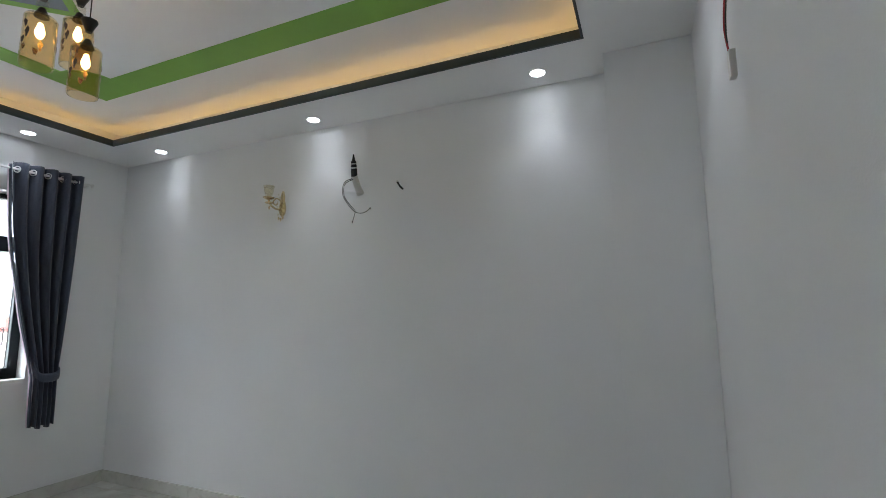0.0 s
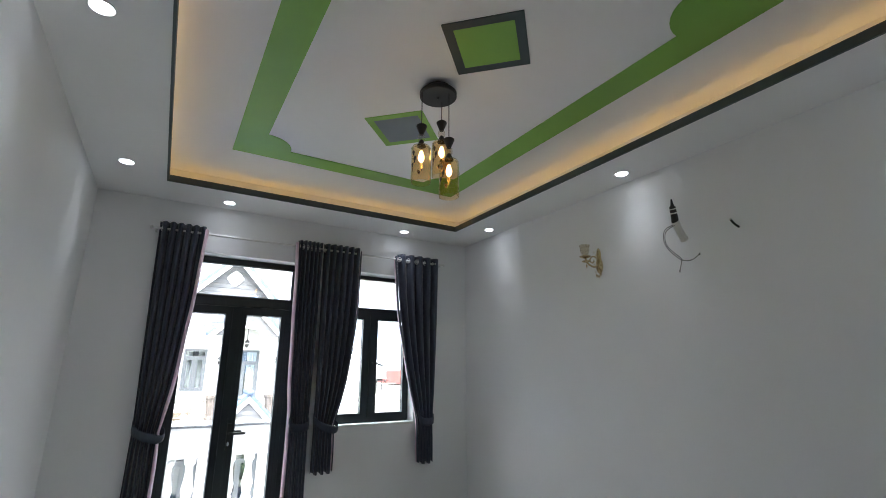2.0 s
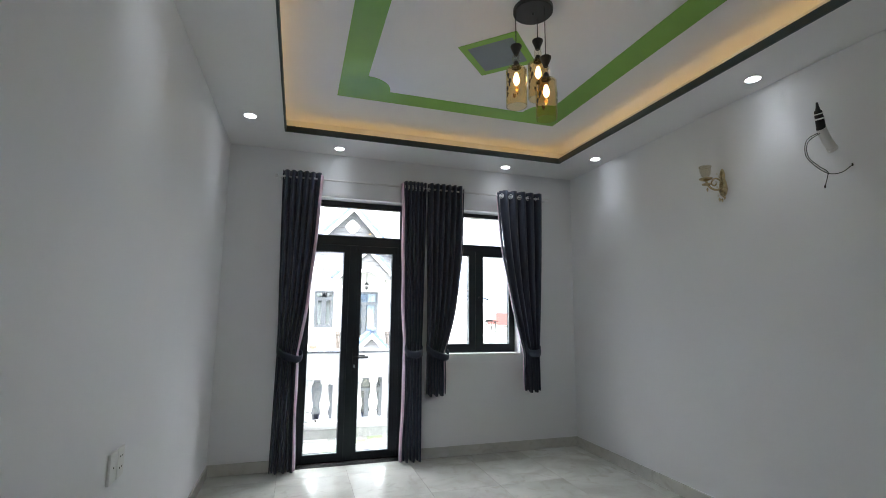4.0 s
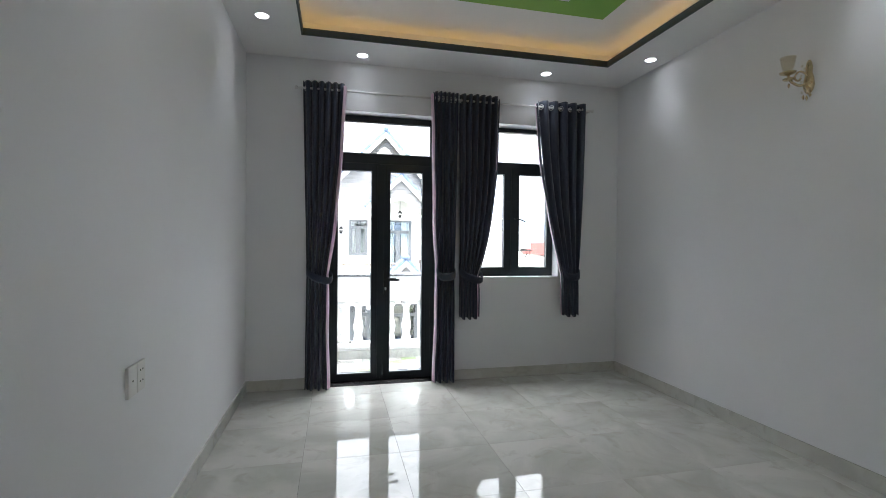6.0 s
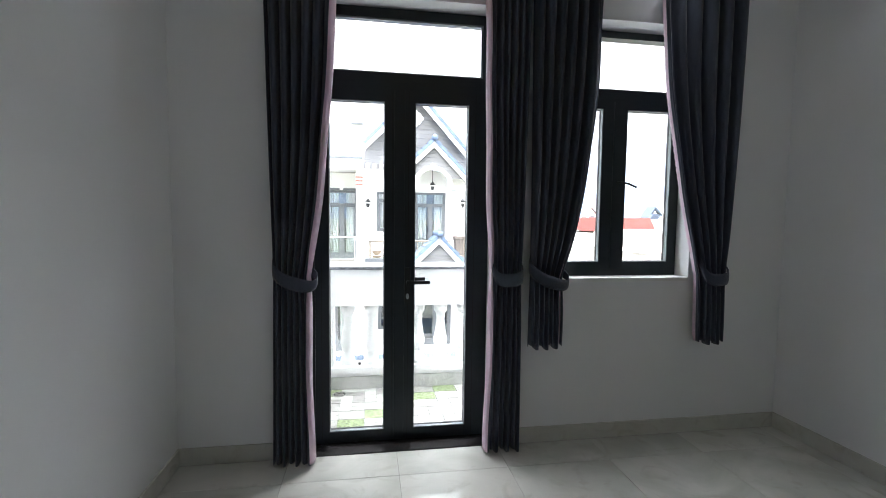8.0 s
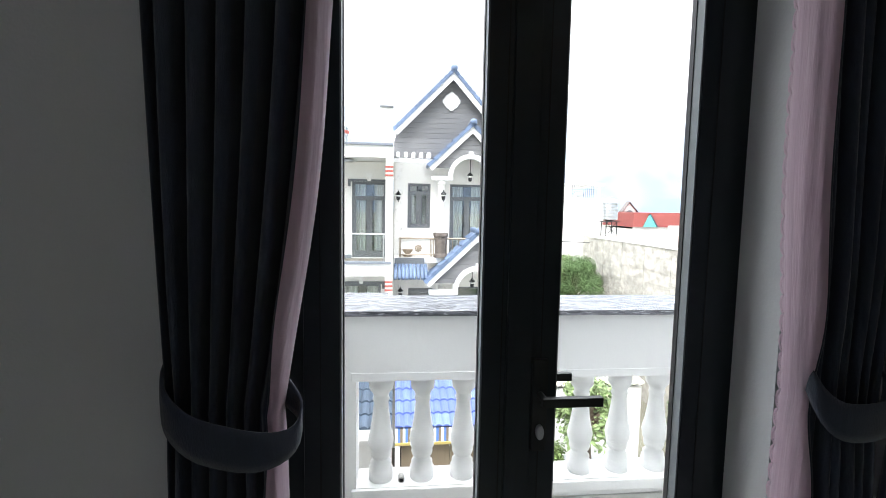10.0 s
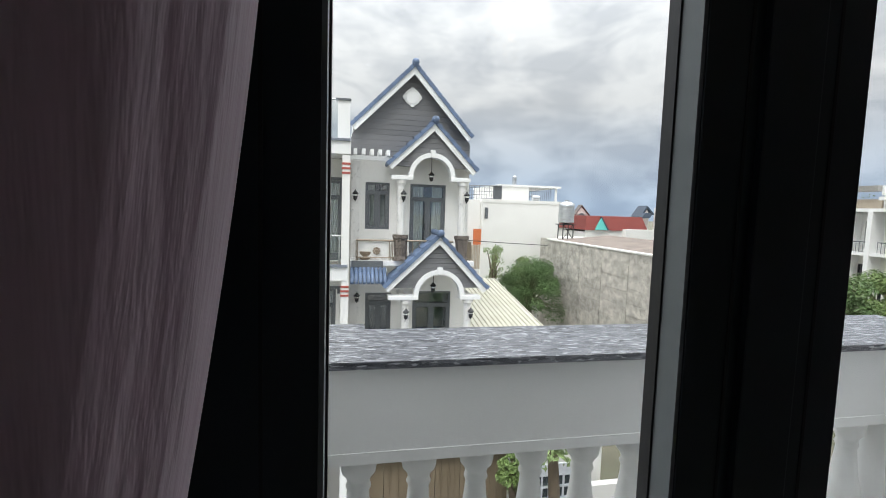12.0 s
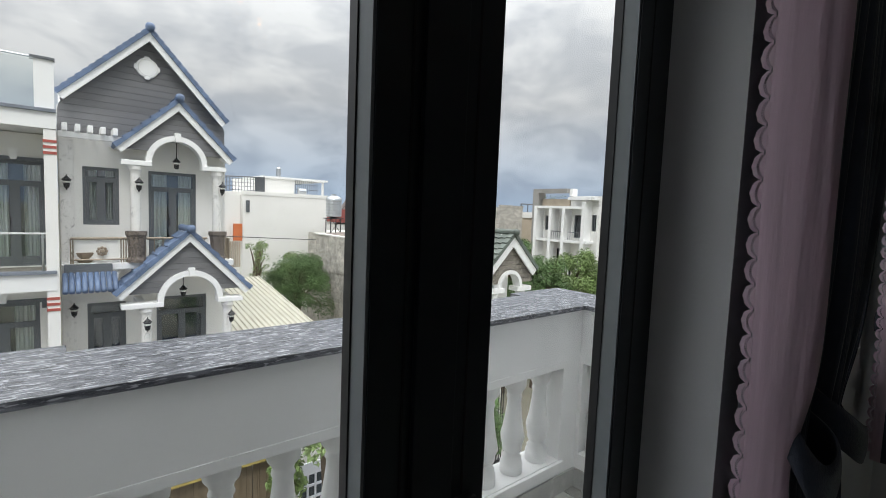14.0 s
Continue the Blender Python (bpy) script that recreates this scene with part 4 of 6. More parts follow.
# ---- outside: ground and street ----
GZ = -6.6
setting(solid("ground", box(-900, 900, -900, 900, GZ - 0.5, GZ), M["ground"]), "dry ground with weeds reaching the horizon", "ground")
setting(solid("road", box(-60, 60, 2.6, 8.4, GZ, GZ + 0.02), M["asphalt"]), "grey asphalt street below the balcony", "road")
setting(solid("pavement", box(-60, 9.0, 8.4, 10.0, GZ, GZ + 0.15), M["pavement"]), "concrete pavement before the houses", "pavement")
own = thing("own_house", "white rendered house under the balcony", "house")
part("wall", box(-0.2, RX + 0.2, RY - 0.2, 0.235, GZ, -0.1), M["house_white"], own)
part("slab", box(-0.2, RX + 0.2, RY - 0.2, 0.24, -0.1, -0.03), M["house_white"], own)
part("roof", box(-0.3, RX + 0.3, RY - 0.3, 0.3, 3.35, 3.5), M["house_white"], own)


# ---- houses ----
def far_window(parent, x0, x1, z0, z1, y, leaves=2, transom=0.28, drape=True, name="window"):
    """A framed window set in a wall whose face is at y: frame, mullions, panes, drapes behind, dark sheet for the unlit
    room.
    """
    w = 0.075
    holes, n = [], leaves
    zt = z1 - (z1 - z0) * transom if transom else z1 - w
    lw_ = (x1 - x0 - w) / n
    for k in range(n):
        holes.append((x0 + w + k * lw_, x0 + (k + 1) * lw_, z0 + w, zt - (w / 2 if transom else 0)))
    if transom:
        holes.append((x0 + w, x1 - w, zt + w / 2, z1 - w))
    f = part(name, pierced(x0, x1, z0, z1, y + 0.05, y + 0.11, holes), M["frame_grey"], parent)
    for h in holes:
        part("pane", box(h[0], h[1], y + 0.085, y + 0.09, h[2], h[3]), M["house_pane"], f)
    for k in range(n):
        h = holes[k]
        part("sash", pierced(h[0], h[1], h[2], h[3], y + 0.06, y + 0.1, [(h[0] + 0.05, h[1] - 0.05, h[2] + (0.14 if name == "door" else 0.05), h[3] - 0.05)]), M["frame_grey"], f)
    if name == "door":
        part("handle", box((x0 + x1) / 2 - 0.09, (x0 + x1) / 2 - 0.065, y + 0.02, y + 0.06, z0 + (z1 - z0) * 0.38, z0 + (z1 - z0) * 0.47), M["black_metal"], f)
    if drape:
        b = bmesh.new()
        for a0, a1 in ((x0 + w, x0 + (x1 - x0) * 0.4), (x1 - (x1 - x0) * 0.36, x1 - w)):
            n_ = 14
            vs = [(b.verts.new((a0 + (a1 - a0) * i / n_, y + 0.2 + 0.035 * math.sin(i * 2.3), z0)), b.verts.new((a0 + (a1 - a0) * i / n_, y + 0.2 + 0.035 * math.sin(i * 2.3), z1))) for i in range(n_ + 1)]
            for p, q in zip(vs, vs[1:]):
                b.faces.new((p[0], q[0], q[1], p[1]))
        part("drape", b, M["drape"], f, "pale hanging drapes")
    # added dark sheet: the room's shade is put into its colour
    part("unlit_room_backing", box(x0, x1, y + 0.3, y + 0.32, z0, z1), M["pane_and_room_dark"], f)
    return f


def arch_points(cx, r, zs, n=18):
    return [(cx + r * math.cos(math.pi * k / n), zs + r * math.sin(math.pi * k / n)) for k in range(n + 1)]


def planks(parent, outline, z0, z1, y0, y1, h=0.16, mat_="plank"):
    """Horizontal siding boards between two side curves: outline(z) gives a list of x spans."""
    z = z0
    while z < z1 - 0.02:
        zu = min(z + h, z1)
        for a, c in zip(outline(z + 0.002), outline(zu - 0.002)):
            if a[1] - a[0] > 0.03 and c[1] - c[0] > 0.0:
                part("plank", prism([(a[0], z), (a[1], z), (c[1], zu - 0.006), (c[0], zu - 0.006)], y0, y1), M[mat_], parent)
        z = zu


def gable_roof(parent, apex, left, right, y0, y1, tile="blue_tile", rows=True, n=11, barge=0.15):
    """Two slopes with barge boards at the front, edge tiles, ridge cap and courses of tiles."""
    for side, eave in ((-1, left), (1, right)):
        d = Vector((eave[0] - apex[0], eave[1] - apex[1]))
        L = d.length
        d /= L
        nrm = Vector((-d.y, d.x)) * (1 if side > 0 else -1)
        if nrm.y < 0:
            nrm = -nrm

        off = 0.006 if side > 0 else 0.0
        cut = abs(d.y / d.x)

        def P(s, t):
            return (apex[0] + d.x * s + nrm.x * t, apex[1] + d.y * s + nrm.y * t)
        roof = part("roof_slope", prism([P(0, -0.05), P(L, -0.05), P(L, -0.1), P(0, -0.1)], y0 + 0.06, y1), M["dark_tile" if tile == "dark_tile" else "house_trim"], parent)
        part("barge_board", prism([P(-0.05 * cut, -0.05), P(L + 0.02, -0.05), P(L + 0.02, -0.05 - barge), P((-0.05 - barge) * -cut, -0.05 - barge)], y0 + off, y0 + 0.06), M["house_trim"], parent)
        st = L / n
        for k in range(n):
            s0, s1 = k * st, (k + 1) * st + 0.015
            part("edge_tile", prism([P(s0, 0.03), P(s1 - 0.015, 0.068), P(s1, 0.055), P(s1, -0.06), P(s0, -0.05)], y0 - 0.05 + off * 2, y0 + 0.16 + off), M[tile], roof)
            if rows:
                ny = max(1, int((y1 - y0 - 0.16) / 0.26))
                wv = (y1 - y0 - 0.16) / ny
                b = bmesh.new()
                for j in range(ny):
                    prof = []
                    for i in range(7):
                        yy = y0 + 0.16 + wv * (j + i / 6)
                        hh = 0.012 + 0.035 * math.sin(math.pi * i / 6)
                        a_, c_ = P(s0, hh - 0.04), P(s1, hh)
                        prof.append((b.verts.new((a_[0], yy, a_[1])), b.verts.new((c_[0], yy, c_[1])), b.verts.new((P(s1, -0.05)[0], yy, P(s1, -0.05)[1]))))
                    for p, q in zip(prof, prof[1:]):
                        b.faces.new((p[0], q[0], q[1], p[1]))
                        b.faces.new((p[1], q[1], q[2], p[2]))
                part("tile_course", b, M[tile], roof)
    part("ridge", tube([(apex[0], y0 - 0.09, apex[1] + 0.03), (apex[0], y1, apex[1] + 0.03)], 0.085, 10), M[tile], parent)
    part("ridge_cap", lathe([(0.03, -0.1), (0.085, -0.075), (0.108, -0.02), (0.108, 0.03), (0.08, 0.08), (0.03, 0.1)], (apex[0], y0 - 0.07, apex[1] + 0.035), 14), M[tile], parent, smooth=True)


def lantern(parent, x, y, z, hang=0.0):
    l_ = part("lantern", lathe([(0.02, -0.14), (0.05, -0.12), (0.075, 0.04), (0.1, 0.06), (0.06, 0.1), (0.015, 0.15), (0.008, 0.19)], (x, y - (0 if hang else 0.14), z), 8), M["black_metal"], parent, "black metal lantern")
    if hang:
        part("chain", tube([(x, y, z + 0.18), (x, y, z + hang)], 0.012, 6), M["black_metal"], l_)
    else:
        part("bracket", tube([(x, y, z - 0.05), (x, y - 0.1, z - 0.17), (x, y - 0.14, z - 0.13)], 0.016, 6), M["black_metal"], l_)
    part("lantern_glass", lathe([(0.052, -0.1), (0.074, 0.03)], (x, y - (0 if hang else 0.14), z), 8), M["drape"], l_)
    return l_


def porch(parent, apex, left, right, y0, y1, cx, r, zs, zbeam, cols, zfloor):
    """A gabled porch: tiled roof, siding with an arched opening, white arch band, beam ends and columns."""
    gable_roof(parent, apex, left, right, y0, y1, n=7)

    def spans(z):
        def at(e):
            k = (apex[1] - 0.17 - z) / max(1e-6, apex[1] - e[1])
            return apex[0] + (e[0] - apex[0]) * max(0, min(1, k))
        a, c = at(left), at(right)
        if z < zs:
            return [(a, cx - r), (cx + r, c)]
        if z < zs + r:
            w_ = math.sqrt(max(0, r * r - (z - zs) ** 2))
            return [(a, cx - w_), (cx + w_, c)]
        return [(a, c)]
    z0 = max(left[1], right[1]) - 0.05
    planks(parent, spans, z0, zs, y0 + 0.1, y0 + 0.2, 0.14)
    z = max(z0, zs)
    while z < apex[1] - 0.2:
        zu = min(z + 0.14, apex[1] - 0.2)
        a, c = spans(z + 0.002), spans(zu - 0.002)
        if len(a) == 2 and len(c) == 1:
            c = [(c[0][0], cx - 0.01), (cx + 0.01, c[0][1])]
        for p, q in zip(a, c):
            if p[1] - p[0] > 0.03:
                part("plank", prism([(p[0], z), (p[1], z), (q[1], zu - 0.006), (q[0], zu - 0.006)], y0 + 0.1, y0 + 0.2), M["plank"], parent)
        z = zu
    o, i = arch_points(cx, r, zs), arch_points(cx, r - 0.13, zs)
    b = bmesh.new()
    for k in range(len(o) - 1):
        prism([o[k], o[k + 1], i[k + 1], i[k]], y0 + 0.02, y0 + 0.3, b)
    part("arch", b, M["house_trim"], parent, "white moulded arch")
    part("keystone", prism([(cx - 0.05, zs + r - 0.14), (cx + 0.05, zs + r - 0.14), (cx + 0.075, zs + r + 0.07), (cx - 0.075, zs + r + 0.07)], y0 - 0.02, y0 + 0.25), M["house_trim"], parent)
    for a0, a1 in ((left[0] + 0.12, cx - r + 0.13), (cx + r - 0.13, right[0] - 0.2)):
        part("beam", box(a0, a1, y0 + 0.0, y0 + 0.34, zbeam, zbeam + 0.12, bevel=0.02), M["house_trim"], parent)
        part("beam_side", box((a0 + a1) / 2 - 0.08, (a0 + a1) / 2 + 0.08, y0 + 0.34, y1, zbeam, zbeam + 0.12), M["house_trim"], parent)
    for c0, c1 in cols:
        m_ = (c0 + c1) / 2
        part("column", lathe([(0.155, 0), (0.155, 0.1), (0.125, 0.14), (0.115, 0.2), (0.108, zbeam - zfloor - 0.2), (0.125, zbeam - zfloor - 0.14), (0.15, zbeam - zfloor - 0.1), (0.15, zbeam - zfloor)], (m_, y0 + 0.17, zfloor), 18), M["column"], parent, "veined round column")


MY = 14.0
hs = thing("house", "white two-tone house with blue tiled gables and arched porches", "house", at=(-0.06, 0, 0.02))
ups, dws = (1.36, 2.09, 0.77, 2.19), (2.72, 3.84, -0.1, 2.19)
lwn, ldr = (1.41, 2.2, -2.78, -1.19), (2.88, 4.1, -3.4, -1.15)
part("wall", pierced(0.905, 4.58, GZ, 2.98, MY, MY + 0.25, [ups, dws, lwn, ldr]), M["house_white"], hs)
part("side_wall", box(4.38, 4.58, MY + 0.25, 23, GZ, 3.6), M["house_white"], hs)
part("back_wall", box(0.905, 4.58, 23, 23.2, GZ, 3.6), M["house_white"], hs)
part("party_wall", box(0.905, 1.0, MY + 0.25, 23, GZ, 3.6), M["house_white"], hs)


def main_span(z):
    k = (5.5 - z) / (5.68 - 3.75)
    return [(max(0.915, 2.745 - 1.84 * max(0, k)), min(4.56, 2.745 + 1.78 * max(0, k)))]


planks(hs, main_span, 2.98, 5.44, MY - 0.02, MY + 0.2, 0.16)
gable_roof(hs, (2.745, 5.69), (0.9, 3.82), (4.56, 3.68), MY - 0.3, 22.5, rows=False, n=14)
b = lathe([(0.25, 0), (0.25, 0.03), (0.225, 0.05), (0.205, 0.04), (0.19, 0.055), (0.05, 0.06)], seg=28)
part("medallion", b, M["house_trim"], hs, "white round moulded plaque").matrix_basis = pose(2.71, MY - 0.02, 4.78, 90, 0, 0) @ pose(0, 0, 0, 0, 0, 22.5)
for a in (0, 90, 180, 270):
    part("plaque_key", box(-0.06, 0.06, -0.05, 0.0, 0.2, 0.28), M["house_trim"], hs).matrix_basis = pose(2.71, MY - 0.02, 4.78, 0, a, 0)
for w_, lv in ((ups, 2), (dws, 2), (lwn, 2), (ldr, 2)):
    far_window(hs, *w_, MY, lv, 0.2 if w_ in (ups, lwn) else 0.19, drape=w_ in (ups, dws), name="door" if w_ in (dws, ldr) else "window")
porch(hs, (3.3, 3.98), (1.955, 2.7), (4.62, 2.62), 13.2, MY, 3.264, 0.69, 2.38, 2.26, ((2.24, 2.5), (4.07, 4.36)), -0.1)
porch(hs, (3.39, 0.73), (1.85, -0.74), (4.83, -0.78), 12.4, 13.5, 3.42, 0.73, -1.0, -1.12, ((2.34, 2.62), (4.15, 4.42)), -3.4)
for k in range(5):
    part("pergola_beam", box(0.99 + k * 0.235, 1.09 + k * 0.235, 13.35, MY - 0.005, 2.93, 3.1, bevel=0.02), M["house_trim"], hs)
part("pergola_rail", box(0.93, 2.1, 13.55, 13.66, 2.8, 2.929), M["house_trim"], hs)
part("balcony_slab", box(0.93, 4.6, 13.15, MY, -0.26, -0.1, bevel=0.02), M["house_trim"], hs)
part("floor_band", box(0.93, 4.58, 12.5, MY, -3.6, -3.4, bevel=0.02), M["house_trim"], hs)
part("pilaster", box(0.93, 1.2, MY - 0.08, MY - 0.001, -3.4, 2.8, bevel=0.01), M["column"], hs)
rail = part("balcony_rail", tube([(1.1, 13.22, 0.48), (2.2, 13.22, 0.48)], 0.03, 8), M["rail_metal"], hs, "gilded balcony railing")
part("bottom_rail", tube([(1.1, 13.22, -0.02), (2.2, 13.22, -0.02)], 0.022, 6), M["rail_metal"], rail)
for x in (1.1, 1.14, 2.05, 2.1, 2.15):
    part("post", tube([(x, 13.22, -0.1), (x, 13.22, 0.48)], 0.016, 6), M["rail_metal"], rail)
part("rosette", lathe([(0.045, 0.0), (0.05, 0.03), (0.03, 0.04)], seg=10), M["pot_stone"], rail).matrix_basis = pose(1.68, 13.2, 0.18, 90, 0, 0)
for k in range(8):
    a = k * math.pi / 4
    part("petal", lathe([(0.015, 0.0), (0.034, 0.012), (0.02, 0.028)], seg=8), M["pot_stone"], rail).matrix_basis = pose(1.68 + 0.085 * math.cos(a), 13.21, 0.18 + 0.085 * math.sin(a), 90, 0, 0)
part("screen", box(1.16, 2.0, 13.27, 13.3, 0.0, 0.44), M["house_white"], rail)
r2 = part("balcony_rail", tube([(2.5, 13.22, 0.48), (3.95, 13.22, 0.48)], 0.03, 8), M["rail_metal"], hs)
for k in range(8):
    part("post", tube([(2.55 + k * 0.19, 13.22, -0.1), (2.55 + k * 0.19, 13.22, 0.48)], 0.016, 6), M["rail_metal"], r2)
for k in range(6):
    part("post", tube([(4.5, 13.25 + k * 0.13, -0.1), (4.5, 13.25 + k * 0.13, 0.48)], 0.018, 6), M["rail_metal"], r2)
for x in (2.36, 4.2):
    part("pedestal", lathe([(0.2, 0), (0.2, 0.08), (0.17, 0.14), (0.185, 0.5), (0.2, 0.62), (0.23, 0.68), (0.23, 0.76)], (x, 13.2, -0.1), 8), M["stone_dark"], hs, "carved dark stone pedestal")
part("flower_pot", lathe([(0.12, 0), (0.17, 0.05), (0.22, 0.15), (0.25, 0.24), (0.23, 0.25)], (1.36, 13.45, -0.1), 14), M["pot_stone"], hs)
for x, z in ((1.06, 1.77), (2.42, 1.79), (4.3, 1.81)):
    lantern(hs, x, MY - 0.08 if x < 2 else 13.27, z)
for x, z in ((1.15, -1.3), (2.47, -1.5), (4.33, -1.5)):
    lantern(hs, x, MY - 0.08 if x < 2 else 12.47, z)
lantern(hs, 3.3, 13.6, 2.4, 0.8)
lantern(hs, 3.32, 12.9, -0.85, 0.75)
sr = part("lower_roof", prism([(0.95, -0.3), (1.97, -0.3), (1.97, -0.42), (0.95, -0.42)], 12.95, 13.0), M["house_trim"], hs)
# solid block; its dark grey stands in for the shade of a recess
part("recess", box(0.97, 1.86, 12.98, 13.14, -0.32, -0.1), M["frame_grey"], hs)
for k in range(9):
    b = tube([(0.99 + k * 0.112, 12.92, -0.3), (0.99 + k * 0.112, 12.42, -0.64)], 0.055, 8)
    part("roof_tile", b, M["blue_tile"], sr, smooth=True)

for k in range(6):
    part("screen_slat", box(4.62 + k * 0.05, 4.655 + k * 0.05, 13.6, 13.63, -0.38, 0.36), M["tan"], hs, "tan timber screen slat")

# ground floor front: tiled canopy, striped awning, folding gate
can = thing("entrance_canopy", "blue tiled canopy with striped awning over brown gates", "canopy")
NR, NC = 5, 20
for r_ in range(NR):
    ya, yb = 11.6 - r_ * 0.36, 11.6 - (r_ + 1) * 0.36 - 0.05
    za, zb = -2.97 - r_ * 0.17, -2.97 - (r_ + 1) * 0.17
    for c_ in range(NC):
        x0 = 0.95 + c_ * 0.19
        b = bmesh.new()
        vs = []
        for i in range(5):
            xx, hh = x0 + 0.19 * i / 4, 0.045 * math.sin(math.pi * i / 4)
            vs.append((b.verts.new((xx, ya, za + hh)), b.verts.new((xx, yb, zb + hh + 0.03)), b.verts.new((xx, yb, zb - 0.01))))
        for p, q in zip(vs, vs[1:]):
            b.faces.new((p[0], q[0], q[1], p[1]))
            b.faces.new((p[1], q[1], q[2], p[2]))
        part("roof_tile", b, M["cobalt_tile"], can)
for c_ in range(62):
    x0 = 0.95 + c_ * 0.0615
    part("awning_strip", prism([(x0, -3.8), (x0 + 0.0605, -3.8), (x0 + 0.0605, -4.18), (x0, -4.18)], 9.75, 9.78), M[("stripe_white", "stripe_blue", "gate")[c_ % 3]], can)
part("fascia", box(0.95, 4.76, 9.72, 9.8, -4.24, -4.18), M["gate_trim"], can)
for x in (0.95, 4.7):
    part("post", box(x, x + 0.12, 9.8, 9.92, GZ + 0.15, -3.85), M["house_trim"], can)
gt = thing("folding_gate", "brown sheet metal folding gates, closed", "gate")
for k in range(6):
    x0 = 1.1 + k * 0.6
    p = part("gate_leaf", box(x0, x0 + 0.585, 9.95, 9.99, GZ + 0.16, -4.1), M["gate"], gt)
    for dx in (0.1, 0.14, 0.3, 0.34, 0.46):
        part("rib", box(x0 + dx, x0 + dx + 0.02, 9.93, 9.951, GZ + 0.2, -4.15), M["gate"], p)
wg = thing("white_gate", "white metal gate with small square panes", "gate")
for x0 in (5.0, 5.75):
    p = part("gate_leaf", pierced(x0, x0 + 0.7, GZ + 0.02, -4.55, 9.6, 9.64, [(x0 + 0.08 + 0.19 * i, x0 + 0.23 + 0.19 * i, -6.3 + 0.3 * j, -6.05 + 0.3 * j) for i in range(3) for j in range(5)]), M["stripe_white"], wg)
    part("dark_panel", box(x0 + 0.06, x0 + 0.64, 9.65, 9.66, -6.35, -4.75), M["pane_and_room_dark"], p)
fw = thing("low_fence_wall", "white low garden wall with posts", "wall")
part("wall", box(4.76, 4.95, 9.6, 9.8, GZ, -4.4), M["house_white"], fw)
part("wall", box(6.5, 12.0, 9.6, 9.8, GZ, -5.2), M["house_white"], fw)

nc = thing("entrance_canopy", "dark slate tiled canopy beside the blue one", "canopy")
slate_bm = bmesh.new()
for i in range(5):
    xx, hh = 0.19 * i / 4, 0.045 * math.sin(math.pi * i / 4)
    slate_bm.verts.new((xx, 0, hh)), slate_bm.verts.new((xx, -0.41, -0.17 + hh + 0.03)), slate_bm.verts.new((xx, -0.41, -0.18))
slate_bm.verts.ensure_lookup_table()
for i in range(4):
    p, q = slate_bm.verts[3 * i:3 * i + 3], slate_bm.verts[3 * i + 3:3 * i + 6]
    slate_bm.faces.new((p[0], q[0], q[1], p[1]))
    slate_bm.faces.new((p[1], q[1], q[2], p[2]))
slate_mesh = mesh_of("roof_tile", slate_bm, M["dark_tile"])
for r_ in range(5):
    for c_ in range(22):
        o = new("roof_tile", slate_mesh)
        o.parent = nc
        o.location = (-3.3 + c_ * 0.19, 11.6 - r_ * 0.36, -2.97 - r_ * 0.17)
part("fascia", box(-3.3, 0.87, 9.74, 9.8, -4.1, -3.84), M["house_trim"], nc)
for x in (-3.2, -1.2, 0.7):
    part("post", box(x, x + 0.16, 9.81, 9.97, GZ + 0.15, -3.95), M["house_trim"], nc)
part("front_wall", box(-3.3, 0.87, 11.62, 11.8, GZ + 0.15, -3.0), M["house_white"], nc)

# neighbour house
nb = thing("house", "white flat-roofed house with glass balcony railings", "house", at=(-0.06, 0, 0.01))
NW = 13.6
nh = [(-1.92, -0.87, 0.8, 2.19), (-0.36, 0.69, -0.15, 2.19), (-2.08, -1.06, -2.7, -1.0), (-0.675, 0.535, -3.4, -0.98)]
part("wall", pierced(-5.2, 0.9, GZ, 2.8, NW, NW + 0.25, nh + [(-4.4, -2.9, 0.8, 2.19), (-4.4, -2.9, -2.7, -1.0)]), M["house_white"], nb)
for k, h in enumerate(nh + [(-4.4, -2.9, 0.8, 2.19), (-4.4, -2.9, -2.7, -1.0)]):
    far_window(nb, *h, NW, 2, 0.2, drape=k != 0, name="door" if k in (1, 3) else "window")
    part("lintel", box(h[0] - 0.12, h[1] + 0.12, NW - 0.06, NW - 0.001, h[3], h[3] + 0.08), M["frame_grey"], nb)
    for e in (h[0] - 0.12, h[1] + 0.04):
        part("lintel_end", box(e, e + 0.08, NW - 0.055, NW - 0.001, h[3] - 0.14, h[3] - 0.001), M["frame_grey"], nb)
    part("keystone", prism([((h[0] + h[1]) / 2 - 0.05, h[3] + 0.02), ((h[0] + h[1]) / 2 + 0.05, h[3] + 0.02), ((h[0] + h[1]) / 2 + 0.09, h[3] + 0.26), ((h[0] + h[1]) / 2 - 0.09, h[3] + 0.26)], NW - 0.09, NW - 0.062), M["house_trim"], nb)
part("roof_slab", box(-5.3, 0.9, 12.4, 22, 2.82, 3.15), M["house_trim"], nb)
part("roof_edge", box(-5.3, 0.9, 12.34, 12.5, 3.151, 3.22, bevel=0.01), M["slate_edge"], nb, "blue-grey roof edging")
part("balcony_slab", box(-5.3, 0.86, 12.4, NW - 0.001, -0.56, -0.2), M["house_trim"], nb)
part("slab_edge", box(-5.3, 0.86, 12.34, 12.55, -0.199, -0.13, bevel=0.01), M["slate_edge"], nb)
part("lower_slab", box(-5.3, 0.86, 12.4, NW - 0.001, -3.75, -3.4), M["house_trim"], nb)
part("column", box(0.69, 0.9, 12.42, NW - 0.002, GZ, 2.81), M["house_white"], nb)
for z in (2.3, 2.42, 2.54, -1.0, -0.88, -0.76):
    part("red_band", box(0.68, 0.902, 12.405, 12.6, z, z + 0.055), M["red"], nb)
